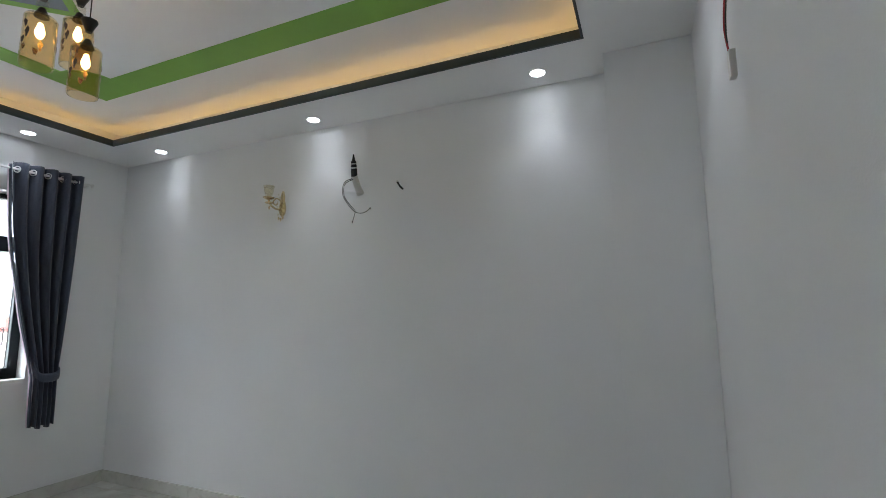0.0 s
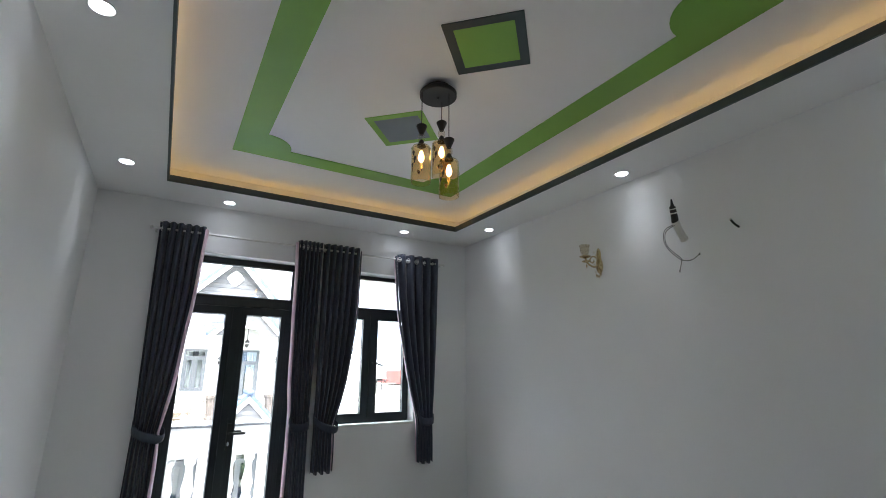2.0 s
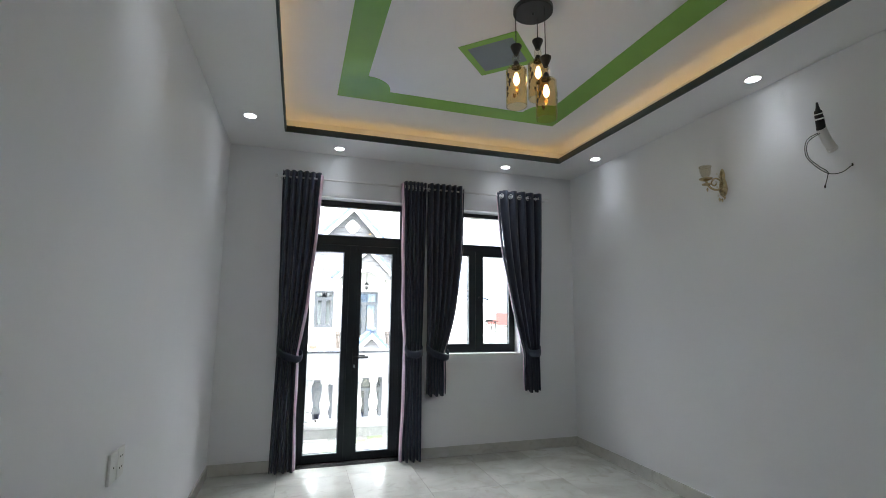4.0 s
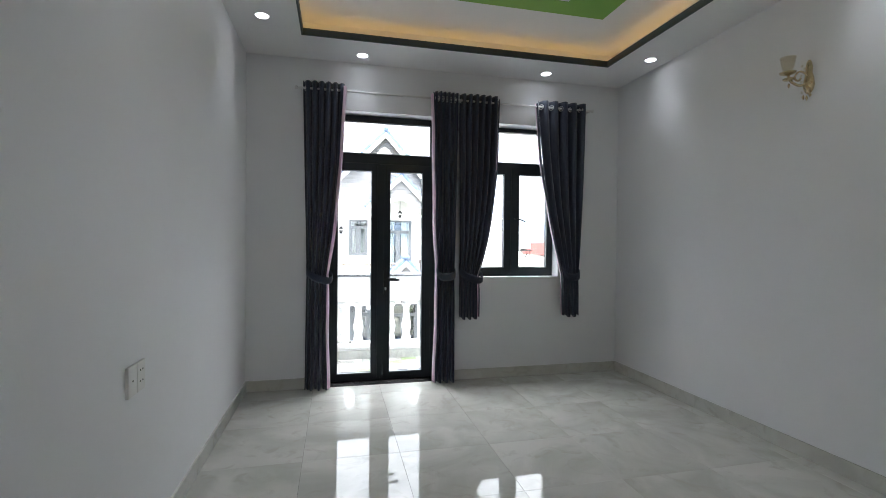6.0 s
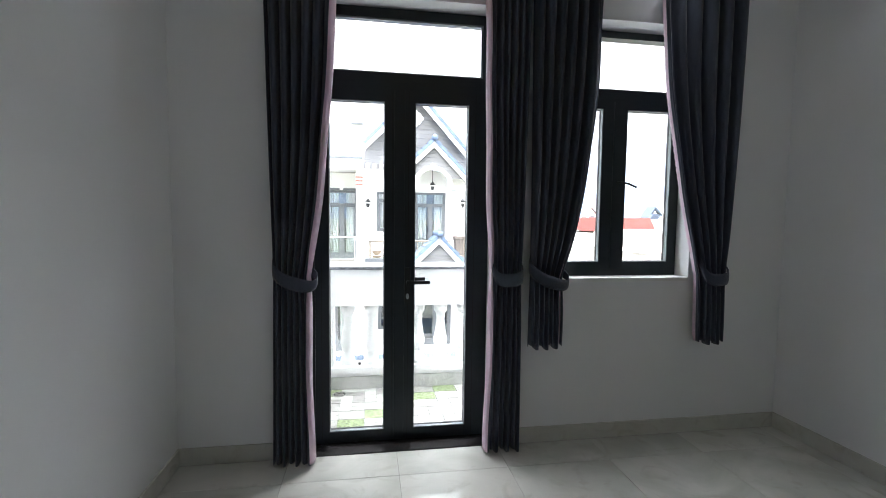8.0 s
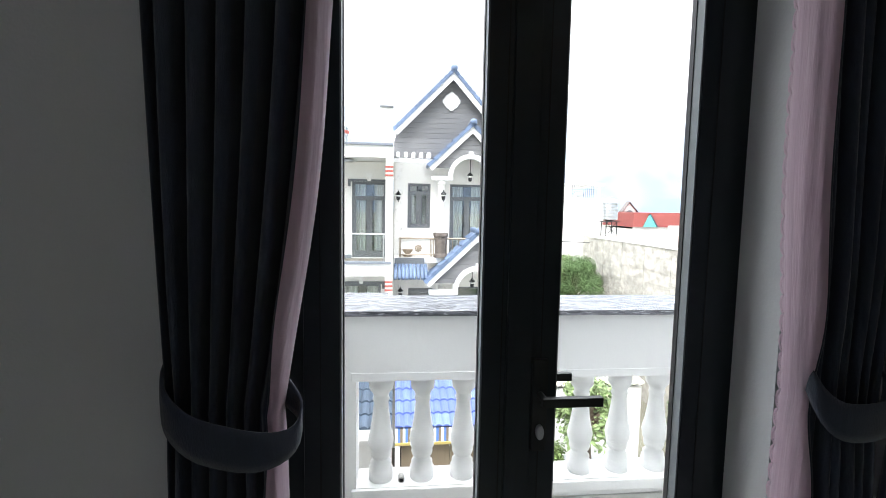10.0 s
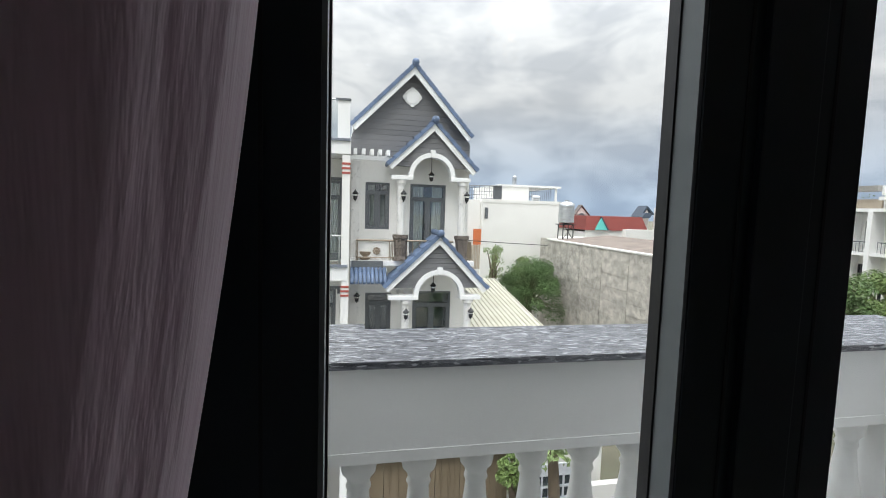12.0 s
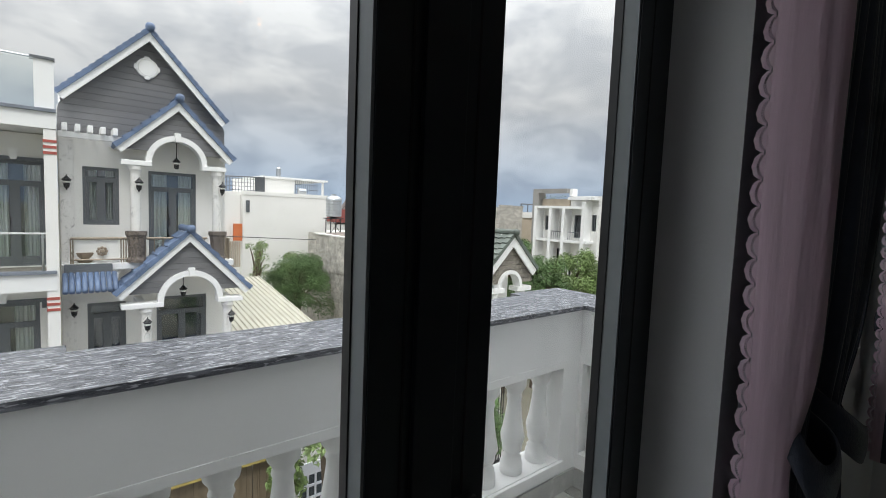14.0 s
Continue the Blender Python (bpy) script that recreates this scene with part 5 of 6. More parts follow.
for z in (-0.13,):
    g = part("glass_rail", box(-5.2, 0.68, 12.45, 12.462, z + 0.05, z + 0.75), M["rail_glass"], nb, "glass balcony railing")
    part("handrail", tube([(-5.2, 12.456, z + 0.78), (0.7, 12.456, z + 0.78)], 0.02, 8), M["white_metal"], g)
    for k in range(4):
        x = -4.4 + k * 1.68
        part("post", tube([(x, 12.43, z), (x, 12.43, z + 0.2)], 0.02, 8), M["steel"], g)
        part("clamp", box(x - 0.03, x + 0.03, 12.43, 12.448, z + 0.68, z + 0.74), M["steel"], g)
    part("post", tube([(0.64, 12.43, z), (0.64, 12.43, z + 0.78)], 0.02, 8), M["steel"], g)
part("balcony_floor", box(-5.2, 0.68, 12.56, NW - 0.03, -0.199, -0.17), M["stone_wall"], nb, "mottled grey-green floor tiles")
part("tile_skirting", box(-5.2, -0.37, NW - 0.03, NW - 0.002, -0.199, -0.06), M["slate_edge"], nb)
part("parapet_frame", pierced(-5.2, -0.831, 3.222, 4.3, 12.46, 12.499, [(-5.0, -1.05, 3.3, 4.12)]), M["house_white"], nb)
part("parapet", pierced(-5.2, -0.83, 3.15, 4.3, 12.5, 12.65, [(-1.5, -1.32, 3.6, 4.0), (-2.1, -1.92, 3.6, 4.0), (-2.7, -2.52, 3.6, 4.0)]), M["house_white"], nb)
part("parapet_cap", box(-5.25, -0.8, 12.45, 12.72, 4.301, 4.36, bevel=0.01), M["frame_grey"], nb)
g = part("roof_glass_rail", box(-0.83, 0.56, 12.5, 12.512, 3.25, 4.2), M["rail_glass"], nb, "rooftop glass screen")
part("handrail", tube([(-0.83, 12.506, 4.23), (0.6, 12.506, 4.23)], 0.025, 8), M["steel"], g)
part("roof_post", box(0.56, 0.88, 12.5, 12.66, 3.15, 4.22), M["house_trim"], nb)
part("post_cap", box(0.5, 0.9, 12.46, 12.7, 4.221, 4.27), M["frame_grey"], nb)
for x in (-1.7, -0.4):
    part("ceiling_lamp", lathe([(0.1, 0), (0.2, -0.03), (0.22, -0.06), (0.12, -0.1)], (x, 13.0, 2.82), 16), M["steel"], nb)


def water_tank(x, y, z, r, h, stand=0.0, lying=False, label="upright ribbed stainless steel water tank"):
    t = thing("water_tank", label, "water tank", "water tanks on roofs", (x, y, z))
    prof = [(r * 0.25, 0), (r, h * 0.06)]
    n = 6
    for k in range(n):
        a = h * (0.08 + 0.78 * k / n)
        prof += [(r, a), (r * 1.03, a + h * 0.03), (r, a + h * 0.06)]
    prof += [(r, h * 0.88), (r * 0.5, h * 0.97), (r * 0.25, h)]
    b = part("shell", lathe(prof, (0, 0, 0), 24), M["steel"], t, smooth=True)
    if lying:
        b.matrix_basis = pose(0, 0, r + stand, 0, 90, 0)
    else:
        b.location = (0, 0, stand)
    part("lid", lathe([(r * 0.3, 0), (r * 0.3, 0.06)], (0, 0, h + stand if not lying else 2 * r + stand), 12), M["steel"], t)
    if stand:
        for sx in (-0.7, 0.7):
            for sy in (-0.7, 0.7):
                part("leg", tube([(sx * r, sy * r, 0), (sx * r, sy * r, stand)], 0.03, 6), M["black_metal"], t)
        part("brace", tube([(-0.7 * r, -0.7 * r, 0), (0.7 * r, -0.7 * r, stand)], 0.02, 6), M["black_metal"], t)
        part("brace", tube([(0.7 * r, -0.7 * r, 0), (-0.7 * r, -0.7 * r, stand)], 0.02, 6), M["black_metal"], t)
        part("platform", box(-r, r, -r, r, stand - 0.05, stand - 0.002), M["black_metal"], t)
    return t


wt = water_tank(-0.72, 13.3, 3.152, 0.24, 0.78, label="steel water tank with red band on white roof")
part("band", lathe([(0.252, 0), (0.252, 0.1)], (0, 0, 0.42), 24), M["red"], wt)

# lean-to metal roof, concrete flank and the houses behind
lr = thing("metal_roof", "cream corrugated metal roof sloping beside house", "roof")
b = bmesh.new()
vs = []
for i in range(17):
    for dx, hh in ((0.0, 0.0), (0.02, 0.045), (0.05, 0.045), (0.07, 0.0)):
        x = 4.62 + 0.172 * i + dx
        vs.append((b.verts.new((x, 10.2, -3.05 + hh)), b.verts.new((x, 20.0, -1.62 + hh))))
for p, q in zip(vs, vs[1:]):
    b.faces.new((p[0], q[0], q[1], p[1]))
sh_ = part("sheet", b, M["metal_roof"], lr)
sm = sh_.modifiers.new("thickness", "SOLIDIFY")
sm.thickness = 0.02
part("wall", box(4.62, 7.4, 10.3, 19.9, GZ, -3.15), M["house_white"], lr)

cb = thing("concrete_building", "windowless building with stained bare concrete flank", "building")
part("wall", box(11.5, 15.0, 13.25, 23.3, GZ, 0.02), M["concrete"], cb)
lift_rng = random.Random(21)
for k in range(6):
    y1 = min(23.3, 23.55 - 1.95 * k)
    y0 = max(13.25, 21.6 - 1.95 * k)
    z = GZ + 2.2
    while z < -0.06:
        h = min(lift_rng.uniform(0.38, 0.62), 0.0 - z)
        cuts = sorted([y0 + 0.02, y1 - 0.02] + [lift_rng.uniform(y0 + 0.4, y1 - 0.4) for _ in range(lift_rng.choice((0, 0, 1)))])
        for a, c_ in zip(cuts, cuts[1:]):
            if c_ - a > 0.12:
                d, sl = lift_rng.uniform(0.008, 0.028), lift_rng.uniform(-0.04, 0.04)
                b = box(11.5 - d, 11.499, a + 0.008, c_ - 0.008, z + 0.001, z + h - lift_rng.uniform(0.002, 0.01))
                for v_ in b.verts:
                    v_.co.z += sl * (1 if v_.co.y > (a + c_) / 2 else -1)
                    if v_.co.x < 11.495:
                        v_.co.x += lift_rng.uniform(-0.01, 0.012)
                part("concrete_lift", b, M["concrete"], cb)
        z += h
part("capping", box(11.45, 11.75, 13.2, 23.34, 0.021, 0.08), M["house_far"], cb)
part("roof_sheet", prism([(11.77, -0.02), (15.0, 0.3), (15.0, 0.35), (11.77, 0.03)], 13.4, 23.2), M["rust"], cb)
part("rear_wall", box(15.01, 19.5, 21.5, 21.8, GZ, 0.75), M["house_far"], cb)
part("annex", box(11.9, 14.2, 23.35, 25.2, GZ, 0.04), M["concrete"], cb)
water_tank(12.95, 24.2, 0.042, 0.44, 1.3, 0.85, label="ribbed steel tank on black stand")


def block(name, label, x0, x1, y0, y1, z1, windows=(), material="house_far", face="y"):
    t = thing(name, label, "building", "background buildings")
    part("wall", box(x0, x1, y0, y1, GZ, z1), M[material], t)
    part("parapet", pierced(x0 - 0.03, x1 + 0.03, z1, z1 + 0.2, y0 - 0.03, y0 + 0.15, []), M[material], t)
    for w_ in windows:
        if face == "y":
            f = part("window", pierced(*w_, y0 - 0.04, y0 - 0.002, [(w_[0] + 0.06, (w_[0] + w_[1]) / 2 - 0.03, w_[2] + 0.06, w_[3] - 0.06), ((w_[0] + w_[1]) / 2 + 0.03, w_[1] - 0.06, w_[2] + 0.06, w_[3] - 0.06)]), M["frame_grey"], t)
            part("pane", box(w_[0] + 0.03, w_[1] - 0.03, y0 - 0.02, y0 - 0.004, w_[2] + 0.03, w_[3] - 0.03), M["pane_and_room_dark"], f)
        else:
            f = part("window", pierced(*w_, x0 - 0.04, x0 - 0.002, [(w_[0] + 0.06, (w_[0] + w_[1]) / 2 - 0.03, w_[2] + 0.06, w_[3] - 0.06), ((w_[0] + w_[1]) / 2 + 0.03, w_[1] - 0.06, w_[2] + 0.06, w_[3] - 0.06)], axis="y"), M["frame_grey"], t)
            part("pane", box(x0 - 0.02, x0 - 0.004, w_[0] + 0.03, w_[1] - 0.03, w_[2] + 0.03, w_[3] - 0.03), M["pane_and_room_dark"], f)
    return t


wb = block("flat_roof_building", "tall plain white rendered building with roof room", 8.5, 13.4, 26, 36, 2.0, [(8.65, 8.85, 1.05, 1.7)], "house_white")
part("low_wing", box(7.57, 8.49, 26.4, 36, GZ, 2.15), M["house_white"], wb)
part("roof_room", box(9.84, 11.75, 27.0, 33, 2.0, 3.05), M["house_white"], wb)
part("canopy", box(9.8, 13.85, 26.9, 33, 3.051, 3.16), M["house_trim"], wb)
part("orange_panel", box(8.0, 8.45, 25.9, 26.0, -0.5, 0.42), M["orange"], wb)
part("canopy_post", tube([(13.6, 27.1, 2.0), (13.6, 27.1, 3.05)], 0.08, 8), M["house_trim"], wb)
cage = part("cage", tube([(7.65, 26.5, 2.95), (9.82, 26.5, 3.02)], 0.035, 6), M["frame_grey"], wb, "dark roof cage of thin bars")
for k in range(15):
    part("bar", tube([(7.65 + k * 0.155, 26.5, 2.1), (7.65 + k * 0.155, 26.5, 2.95 + k * 0.005)], 0.014, 5), M["frame_grey"], cage)
for k in range(4):
    part("bar", tube([(7.65, 26.5, 2.25 + k * 0.2), (9.82, 26.5, 2.25 + k * 0.21)], 0.014, 5), M["frame_grey"], cage)
part("cage_panel", box(9.3, 9.82, 26.55, 26.58, 2.2, 2.98), M["frame_grey"], cage, "dark mesh panel")
for k in range(12):
    part("bar", tube([(11.85 + k * 0.125, 27.1, 2.2), (11.85 + k * 0.125, 27.1, 3.05)], 0.014, 5), M["frame_grey"], cage)
for k in range(2):
    part("bar", tube([(11.8, 27.1, 2.5 + 0.3 * k), (13.3, 27.1, 2.5 + 0.3 * k)], 0.016, 5), M["frame_grey"], cage)
water_tank(11.0, 27.6, 3.162, 0.14, 0.62, label="steel tank on a far white roof")
water_tank(11.65, 26.2, 2.19, 0.17, 0.5, lying=True, label="lying steel tank on a white roof")

rr = block("red_roofed_house", "low house with red metal roof and teal gable", 25.6, 32.7, 45, 55, -0.3, (), "house_far")
part("roof", prism([(25.45, -0.1), (32.9, -0.1), (32.05, 1.43), (25.5, 1.4)], 44.8, 54), M["red_roof"], rr)
part("gable", prism([(26.5, -0.08), (27.95, -0.08), (27.15, 1.2)], 44.6, 44.79), M["teal"], rr)
part("gable_edge", prism([(27.08, 1.3), (27.15, 1.3), (28.1, -0.1), (27.98, -0.1)], 44.5, 44.795), M["dark_tile"], rr)
gh = block("gabled_house", "pink-white house with round arched dormer", 27.95, 29.55, 52, 54, 1.35, (), "house_far")
part("gable", prism([(27.95, 1.55), (29.55, 1.55), (28.62, 2.5)], 51.9, 52.2), M["house_far"], gh)
part("roof", prism([(27.75, 1.5), (28.62, 2.72), (29.75, 1.5), (29.75, 1.38), (28.62, 2.6), (27.75, 1.4)], 51.7, 52.6), M["brown_tile"], gh)
part("arched_window", prism([(28.3, 0.3)] + [(p_[0], p_[1]) for p_ in reversed(arch_points(28.7, 0.4, 1.3))] + [(29.1, 0.3)], 51.8, 51.89), M["frame_grey"], gh)
fb = block("flat_roof_building", "far white flat-roofed house with terrace", 34.5, 44.5, 45, 46.2, 2.5, [(37.9, 38.8, 1.0, 2.1), (39.6, 40.6, 1.0, 2.1)], "house_white")
for wx in (37.0, 41.0, 42.8):
    for wz in (0.6, -2.0):
        f = part("window", box(wx, wx + 1.0, 44.93, 44.997, wz, wz + 1.3), M["frame_grey"], fb)
        part("pane", box(wx + 0.08, wx + 0.92, 44.9, 44.929, wz + 0.08, wz + 1.22), M["pane_and_room_dark"], f)
part("storey_band", box(36.61, 44.5, 44.7, 44.96, -0.4, -0.2), M["house_trim"], fb)
part("bay", box(34.2, 36.6, 44.2, 44.95, -2, 2.95), M["house_trim"], fb)
water_tank(39.5, 43.8, -0.6, 0.8, 2.6, lying=True, label="lying steel tank on a low far roof")
lf = block("low_flat_building", "low weathered concrete roof range", 14.5, 46, 30, 42, -0.7, (), "house_far")
sg = block("gabled_house", "grey gabled house far off", 33.35, 34.45, 47, 49, 1.3, (), "house_far")
part("roof", prism([(32.95, 1.5), (33.85, 2.75), (34.75, 1.85), (34.7, 1.7), (33.85, 2.5), (33.1, 1.45)], 46.5, 48.2), M["dark_tile"], sg)
part("porch_roof", prism([(32.8, 1.3), (33.3, 1.95), (34.2, 1.85), (33.9, 1.35)], 46.0, 46.49), M["dark_tile"], sg)
part("gable", prism([(33.5, 1.5), (34.3, 1.5), (33.88, 2.3)], 46.6, 46.99), M["house_far"], sg)

# garden pavilion with a green tiled roof
pv = thing("pavilion", "white arched pavilion with green tiled gable roof", "pavilion")
gable_roof(pv, (11.35, 0.9), (10.2, -0.2), (12.5, -0.2), 9.0, 10.15, tile="green_tile", n=7, barge=0.24)


def pv_span(z):
    k = max(0, (0.74 - z) / 1.1)
    a, c, cx, r, zs = 11.35 - 1.15 * k, 11.35 + 1.15 * k, 11.35, 0.52, -0.75
    if z < zs + r:
        w_ = math.sqrt(max(0, r * r - max(0, z - zs) ** 2))
        return [(a, cx - w_), (cx + w_, c)]
    return [(a, c)]


for k in range(9):
    z = -0.62 + k * 0.14
    if z < 0.55:
        a, c = pv_span(z + 0.002), pv_span(z + 0.138)
        if len(a) == 2 and len(c) == 1:
            c = [(c[0][0], 11.34), (11.36, c[0][1])]
        for p, q in zip(a, c):
            part("stone_course", prism([(max(p[0], 10.32), z), (min(p[1], 12.38), z), (min(q[1], 12.38), z + 0.13), (max(q[0], 10.32), z + 0.13)], 9.12, 9.3), M["stone_wall"], pv)
o, i = arch_points(11.35, 0.53, -0.75), arch_points(11.35, 0.42, -0.75)
b = bmesh.new()
for k in range(len(o) - 1):
    prism([o[k], o[k + 1], i[k + 1], i[k]], 9.05, 9.35, b)
part("arch", b, M["house_trim"], pv)
for x in (10.75, 11.95):
    part("column", lathe([(0.14, 0), (0.12, 0.1), (0.11, 5.5), (0.15, 5.6), (0.15, 5.72)], (x, 9.2, GZ), 14), M["house_trim"], pv)
    part("beam", box(x - 0.32, x + 0.32, 9.02, 9.38, -0.88, -0.74), M["house_trim"], pv)
part("rear_wall", box(9.98, 12.75, 11.0, 11.15, GZ, -0.4), M["house_white"], pv)
part("side_wall", box(9.98, 10.12, 10.651, 10.999, GZ, -0.4), M["house_white"], pv)
gable_roof(pv, (11.37, 1.1), (9.85, -0.22), (12.89, -0.22), 10.2, 10.75, tile="brown_tile", n=8, barge=0.2)
part("front_wall", pierced(9.98, 12.75, GZ, -0.62, 10.45, 10.65, [(10.22, 10.55, -1.15, -0.85)]), M["house_white"], pv)
part("vent", pierced(10.2, 10.57, -1.17, -0.83, 10.42, 10.449, [(10.22 + 0.17 * i, 10.38 + 0.17 * i, -1.15 + 0.15 * j, -1.02 + 0.15 * j) for i in range(2) for j in range(2)]), M["house_trim"], pv)
part("stone_band", prism([(10.0, -0.61), (12.73, -0.61), (12.6, -0.1), (11.37, 0.9), (10.15, -0.1)], 10.46, 10.64), M["stone_wall"], pv)
part("gate", pierced(11.0, 11.7, GZ, -1.2, 9.4, 9.43, [(11.05 + 0.11 * k, 11.13 + 0.11 * k, GZ + 0.2, -1.4) for k in range(6)]), M["black_metal"], pv)

# modern white house down the street
mh = thing("house", "modern white house with balconies and blank flank", "house", at=(0, 0, 0))
FX = 30.2
fh = [(21.82, 22.62, 0.45, 1.57), (20.64, 21.16, 0.0, 1.6), (18.95, 19.95, 0.0, 1.68), (18.12, 18.5, 0.55, 1.71), (20.0, 20.9, -3.2, -1.25), (18.5, 19.4, -3.0, -1.3), (21.0, 21.5, -2.8, -0.9)]
part("wall", pierced(18.0, 23.0, GZ, 2.3, FX, FX + 0.25, fh, axis="y"), M["house_white"], mh)
for h in fh:
    f = part("window", pierced(h[0], h[1], h[2], h[3], FX + 0.08, FX + 0.14, [(h[0] + 0.06, (h[0] + h[1]) / 2 - 0.03, h[2] + 0.06, h[3] - 0.06), ((h[0] + h[1]) / 2 + 0.03, h[1] - 0.06, h[2] + 0.06, h[3] - 0.06)], axis="y"), M["frame_grey"], mh)
    part("pane", box(FX + 0.15, FX + 0.17, h[0], h[1], h[2], h[3]), M["pane_and_room_dark"], f)
part("flank", box(FX + 0.25, 36.0, 18.0, 23.0, GZ, 2.3), M["house_far"], mh)
part("upper_wall", box(FX, 36.0, 18.0, 20.35, 2.301, 3.05), M["house_far"], mh)
part("balcony_slab", box(FX - 0.9, FX - 0.001, 18.3, 22.7, -0.36, -0.17), M["house_trim"], mh)
part("roof_slab", box(FX - 0.9, FX - 0.001, 18.7, 22.7, 2.12, 2.3), M["house_trim"], mh)
for yv, zt_ in ((18.5, 2.6), (20.18, 2.12), (22.75, 2.3), (21.35, 2.12)):
    part("fin", box(FX - 0.94, FX - 0.002, yv, yv + 0.24, -4.6, zt_), M["house_trim"], mh)
part("canopy", box(FX - 0.9, FX - 0.001, 17.9, 20.0, 2.75, 2.95), M["house_trim"], mh)
part("frame_beam", box(FX - 0.5, FX + 0.4, 20.36, 23.55, 3.3, 3.6), M["pavement"], mh, "grey roof frame")
part("frame_post", box(FX - 0.5, FX + 0.4, 23.02, 23.55, GZ, 3.299), M["pavement"], mh)
part("frame_post", box(FX - 0.2, FX + 0.4, 20.1, 20.355, 3.051, 3.6), M["house_trim"], mh)
part("roof_garden_wall", box(FX - 0.1, FX + 0.2, 20.4, 22.9, 2.302, 2.85), M["tan"], mh, "tan slatted roof garden screen")
plant_rng = random.Random(5)
b = bmesh.new()
for k in range(40):
    px, pz = plant_rng.uniform(20.5, 22.8), plant_rng.uniform(2.85, 3.05)
    b.faces.new([b.verts.new((FX + 0.05, px + plant_rng.uniform(-0.12, 0.12), pz + plant_rng.uniform(-0.1, 0.12))) for _ in range(3)])
part("roof_plants", b, M["leaf_light"], mh, "pale roof plants")
for yv in (19.35, 21.0):
    part("rail", tube([(FX - 0.86, yv - 0.6, 0.42), (FX - 0.86, yv + 0.5, 0.42)], 0.03, 6), M["frame_grey"], mh)
    for k in range(7):
        part("rail_post", tube([(FX - 0.86, yv - 0.6 + k * 0.18, -0.17), (FX - 0.86, yv - 0.6 + k * 0.18, 0.42)], 0.015, 5), M["frame_grey"], mh)
water_tank(32.3, 18.6, 3.052, 0.3, 1.7, 0.12, lying=True, label="lying steel tank beside roof dish")
pole = thing("utility_pole", "weathered concrete utility pole with wires", "utility pole", at=(25.2, 13.4, GZ))
part("pole", tube([(0, 0, 0), (0, 0, 6.45)], 0.14, 10, taper=0.1), M["pavement"], pole)
part("crossarm", box(-0.4, 0.4, -0.05, 0.05, 5.5, 5.6), M["pavement"], pole)
for k, z in enumerate((5.65, 5.0, 4.4)):
    part("wire", tube(smooth_path([(-7, 3.0, z - 0.1), (-3, 1.3, z - 0.35), (0, 0, z), (6, -1.5, z - 0.5), (16, -4, z - 0.3)]), 0.018, 5), M["wire_dark"], pole)
sw = thing("overhead_wire", "thin dark wire strung across the lane", "wire", at=(7.6, 24, 0))
part("wire", tube(smooth_path([(-3, 0, 0.0), (2, 0, -0.25), (9, 0, -0.5)]), 0.02, 5), M["wire_dark"], sw)
qb = block("flat_roof_building", "yellowish unfinished building with steel rack", 28.6, 31.4, 26, 32, 2.1, (), "concrete")
part("yellow_wing", box(31.41, 33.6, 26.2, 32, GZ, 1.75), M["tan"], qb, "tan painted wing")
part("wing_edge", box(31.41, 33.65, 26.1, 26.19, 1.3, 1.8), M["house_far"], qb)
for k in range(3):
    part("rack_post", tube([(31.5 + k * 0.9, 26.3, 1.75), (31.5 + k * 0.9, 26.3, 2.5)], 0.05, 6), M["frame_grey"], qb)
part("rack_rail", tube([(31.5, 26.3, 2.5), (33.3, 26.3, 2.5)], 0.05, 6), M["frame_grey"], qb)


# ---- trees ----
def tree(x, y, height, radius, seed, leaf_name, label, leaves=5200, size=0.17, narrow=1.0):
    rng = random.Random(seed)
    t = thing("tree", label, "tree", at=(x, y, GZ))
    b = bmesh.new()
    top = height - radius * 0.9 * narrow
    tube(smooth_path([(0, 0, 0), (0.1, 0.05, top * 0.5), (-0.05, 0.1, top)]), 0.16, 10, b, taper=0.09)
    clumps = []
    for k in range(24):
        a, el, rr_ = rng.uniform(0, 2 * math.pi), rng.uniform(-0.8, 1.0), rng.uniform(0.45, 0.95) * radius
        e = Vector((math.cos(a) * rr_ * (1 - 0.35 * max(0, el)), math.sin(a) * rr_ * (1 - 0.35 * max(0, el)), top + el * radius * 0.9 * narrow))
        tube(smooth_path([(0, 0.08, top * rng.uniform(0.75, 1)), tuple(e * 0.55 + Vector((0, 0, top * 0.45))), tuple(e)], 4), 0.06, 6, b, taper=0.012)
        clumps.append((e, rng.uniform(0.26, 0.42) * radius))
    part("trunk", b, M["bark"], t, smooth=True)
    v, f = [], []
    for k in range(leaves):
        c, r = clumps[rng.randrange(len(clumps))]
        d = Vector((rng.gauss(0, 1), rng.gauss(0, 1), rng.gauss(0.35, 0.7)))
        d = d.normalized() * r * rng.uniform(0.55, 1.15)
        p = c + d
        n_ = (d.normalized() + Vector((rng.uniform(-1, 1), rng.uniform(-1, 1), rng.uniform(0.2, 1.8)))).normalized()
        u = n_.orthogonal().normalized()
        u = Matrix.Rotation(rng.uniform(0, 6.28), 3, n_) @ u
        w = n_.cross(u)
        s = size * rng.uniform(0.6, 1.3)
        i = len(v)
        v += [tuple(p - u * s * 0.55), tuple(p + w * s * 0.28 + n_ * 0.02), tuple(p + u * s * 0.6), tuple(p - w * s * 0.28 + n_ * 0.02)]
        f.append((i, i + 1, i + 2, i + 3))
    me = bpy.data.meshes.new("crown")
    me.from_pydata(v, [], f)
    me.materials.append(M[leaf_name])
    cr = new("crown", me)
    cr.parent = t
    cr["label"] = "leafy uneven crown"
    return t


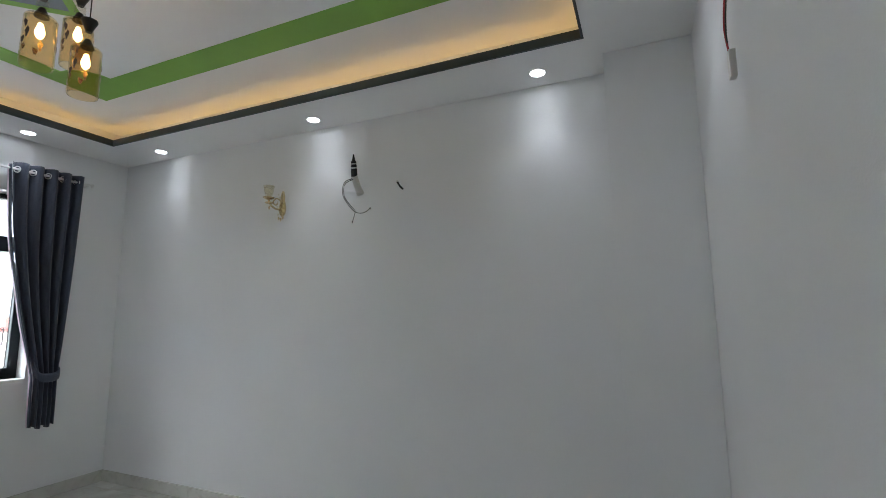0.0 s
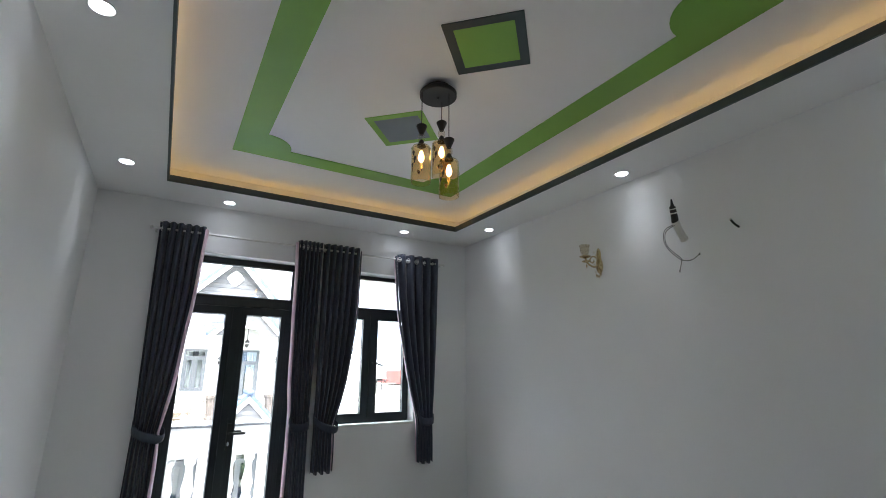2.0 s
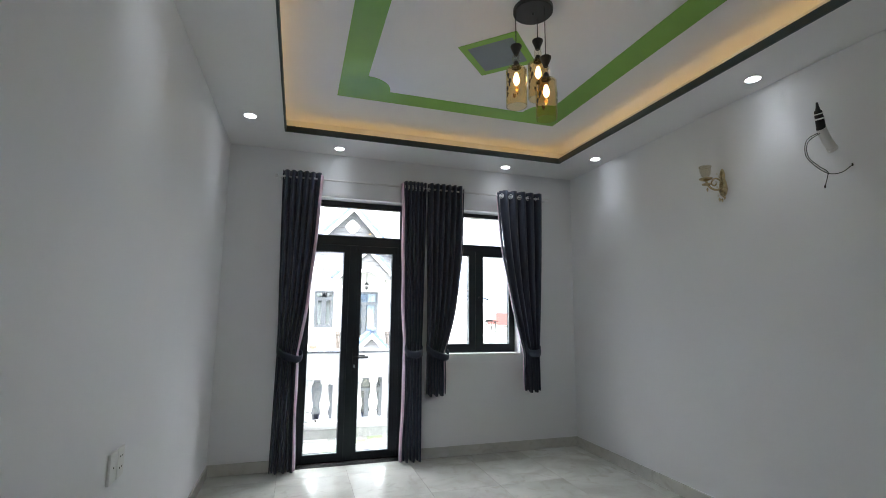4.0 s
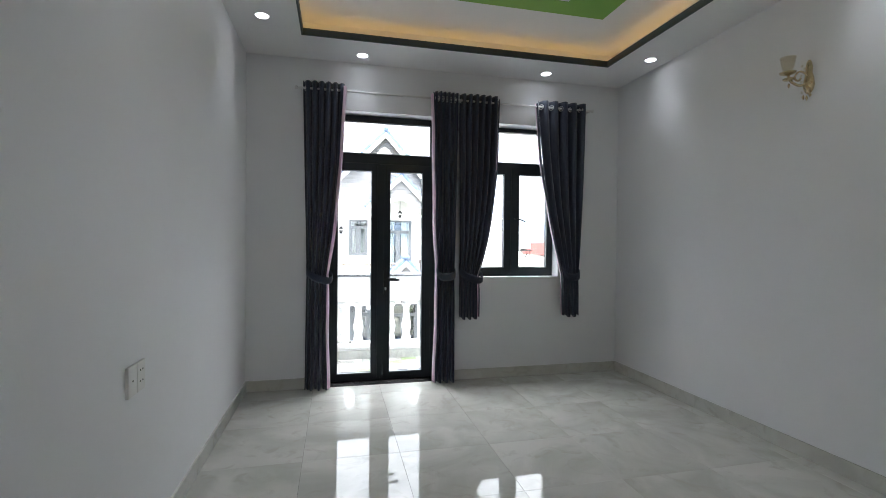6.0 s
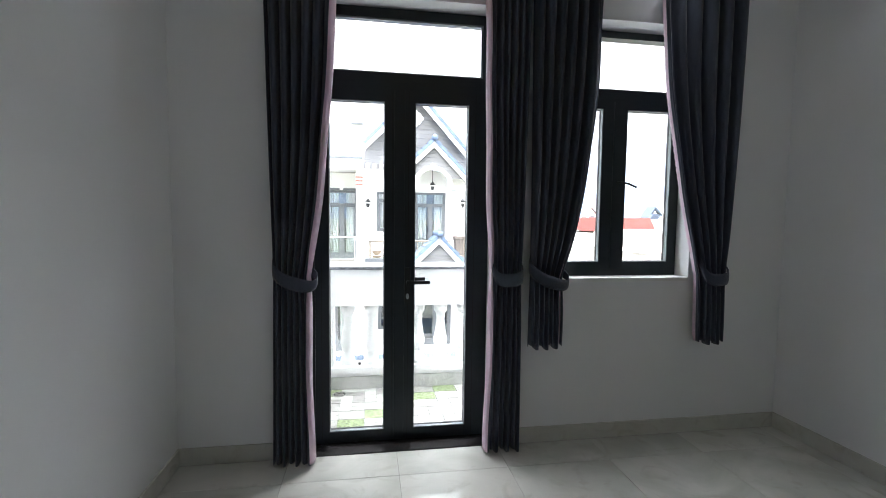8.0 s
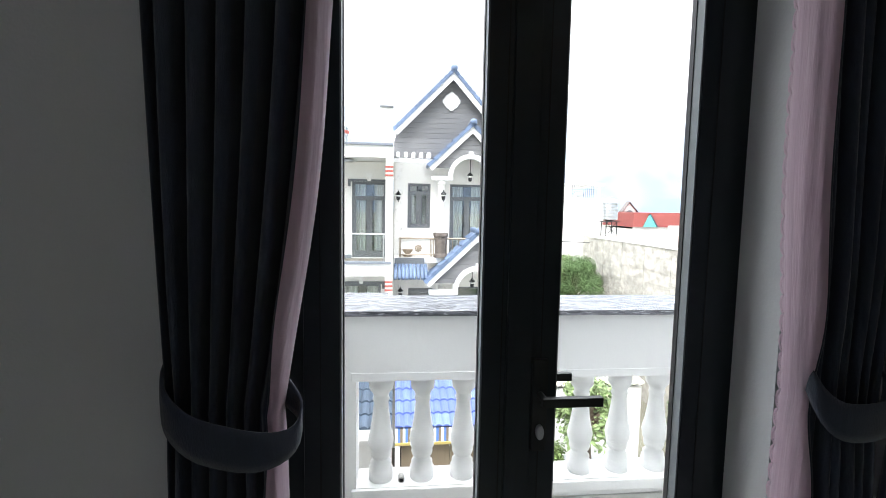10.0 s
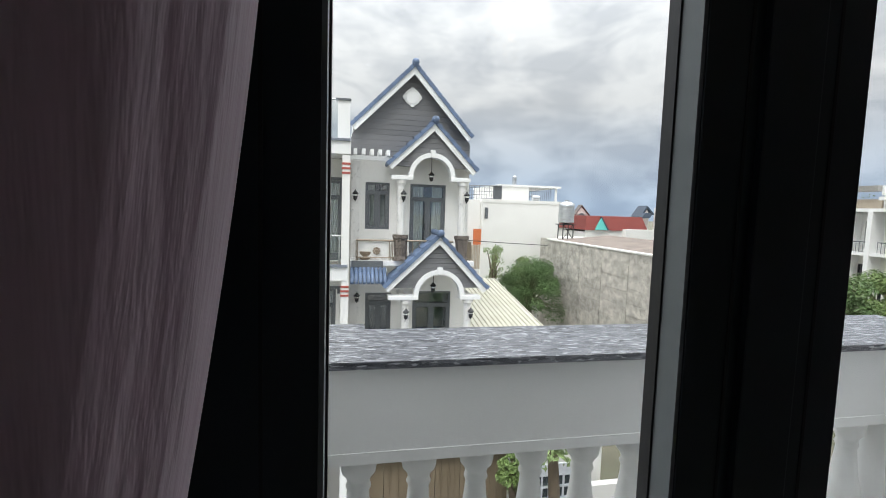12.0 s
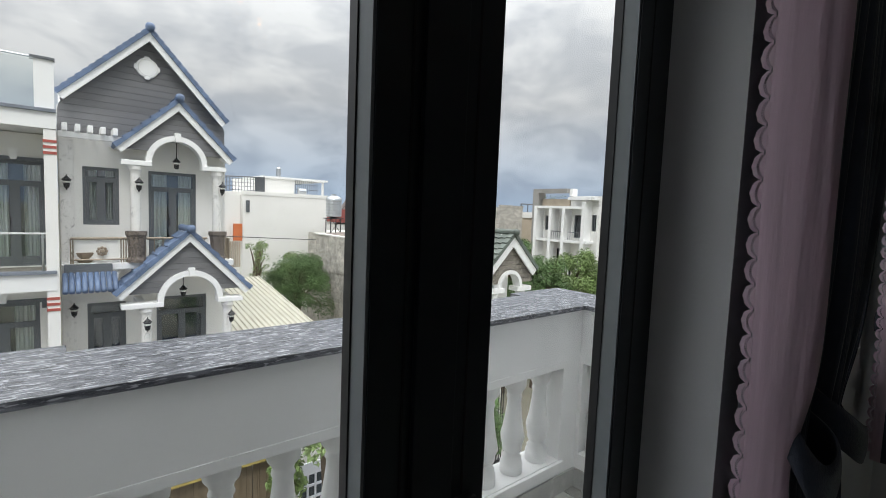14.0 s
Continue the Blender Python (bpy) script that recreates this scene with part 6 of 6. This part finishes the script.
tree(9.85, 21.5, 5.5, 1.5, 1, "leaf_dark", "broad dark green tree behind metal roof", 12000, 0.1)
tree(11.0, 24.6, 5.3, 1.0, 12, "leaf", "green tree half hidden by the concrete flank", 5000, 0.11)
tree(7.6, 20.8, 6.35, 0.6, 2, "leaf_light", "slender pale green bamboo-like tree", 1000, 0.1, 2.3)
tree(16.2, 13.6, 6.7, 1.3, 3, "leaf_dark", "dark green tree beside the pavilion", 9000, 0.12)
tree(17.9, 13.2, 6.1, 1.2, 13, "leaf_dark", "dark green tree among street trees", 8000, 0.12)
tree(19.5, 12.6, 5.2, 1.3, 4, "leaf", "bushy green street tree", 9000, 0.12)
tree(21.2, 13.4, 6.3, 1.35, 5, "leaf", "tall light green street tree with open crown", 10000, 0.12)
tree(23.0, 12.6, 5.0, 1.7, 14, "leaf_light", "wide pale green street tree", 11000, 0.12)
tree(25.4, 12.0, 4.0, 1.5, 6, "leaf", "low green street tree", 9000, 0.13)
tree(8.3, 8.2, 4.5, 1.3, 8, "leaf_dark", "dense dark garden bush by the white gate", 7000, 0.12)
tree(5.0, 8.2, 4.4, 0.7, 9, "leaf_light", "slim green tree beside gate", 2600, 0.11)
tree(4.55, 9.2, 2.5, 0.4, 15, "leaf", "potted green shrub beside gate", 1500, 0.1)
tree(34.0, 34.0, 7.2, 2.2, 10, "leaf", "far green tree crown", 4500, 0.22)

# ---- floor pieces, last ----
fl = setting(solid("floor", box(0, RX, RY, 0, -0.05, -0.0035), M["grout"]), "polished grey marbled tile floor", "floor")
XJ = [0.0, 0.585, 1.185, 1.785, 2.385, 2.985, 3.585, RX]
YJ = [-0.012, -0.26, -0.86, -1.46, -2.06, -2.66, -3.26, -3.86, -4.46, RY]
for xa, xb in zip(XJ, XJ[1:]):
    for ya, yb in zip(YJ, YJ[1:]):
        b = box(-(xb - xa) / 2 + 0.001, (xb - xa) / 2 - 0.001, -(ya - yb) / 2 + 0.001, (ya - yb) / 2 - 0.001, -0.003, 0.0)
        o = part("tile", b, M["floor_tile"], fl)
        o.location = ((xa + xb) / 2, (ya + yb) / 2, 0)

bf = setting(solid("balcony_floor", box(BX0, BX1, 0.24, BY, BZ - 0.012, BZ - 0.004), M["grout"]), "patterned grey and green balcony paving", "floor")
rng = random.Random(4)
CELL = 0.17
nx_, ny_ = int((BX1 - BX0) / CELL), int((BY - 0.24) / CELL) + 1
for i in range(nx_):
    for j in range(ny_):
        x0, y0 = BX0 + (BX1 - BX0) * i / nx_, 0.24 + (BY - 0.24) * j / ny_
        w_, h_ = (BX1 - BX0) / nx_, (BY - 0.24) / ny_
        kind = (i * 2 + j * 3) % 5
        g_ = 0.004
        if kind in (0, 3):
            cells = [(0, 1, 0, 1, "pave_green" if kind == 0 and (i + j) % 3 else "pave_grey")]
        elif kind == 1:
            cells = [(0, 0.5, 0, 0.5, "pave_light"), (0.5, 1, 0, 0.5, "pave_light"), (0, 0.5, 0.5, 1, "pave_light"), (0.5, 1, 0.5, 1, "pave_light")]
        elif kind == 2:
            cells = [(0, 1, 0, 0.5, "pave_grey"), (0, 1, 0.5, 1, "pave_light")]
        else:
            cells = [(0, 0.5, 0, 1, "pave_light"), (0.5, 1, 0, 1, "pave_grey")]
        for a0, a1, c0, c1, m_ in cells:
            part("paver", box(x0 + a0 * w_ + g_ / 2, x0 + a1 * w_ - g_ / 2, y0 + c0 * h_ + g_ / 2, y0 + c1 * h_ - g_ / 2, BZ - 0.004, BZ + 0.002), M[m_], bf)
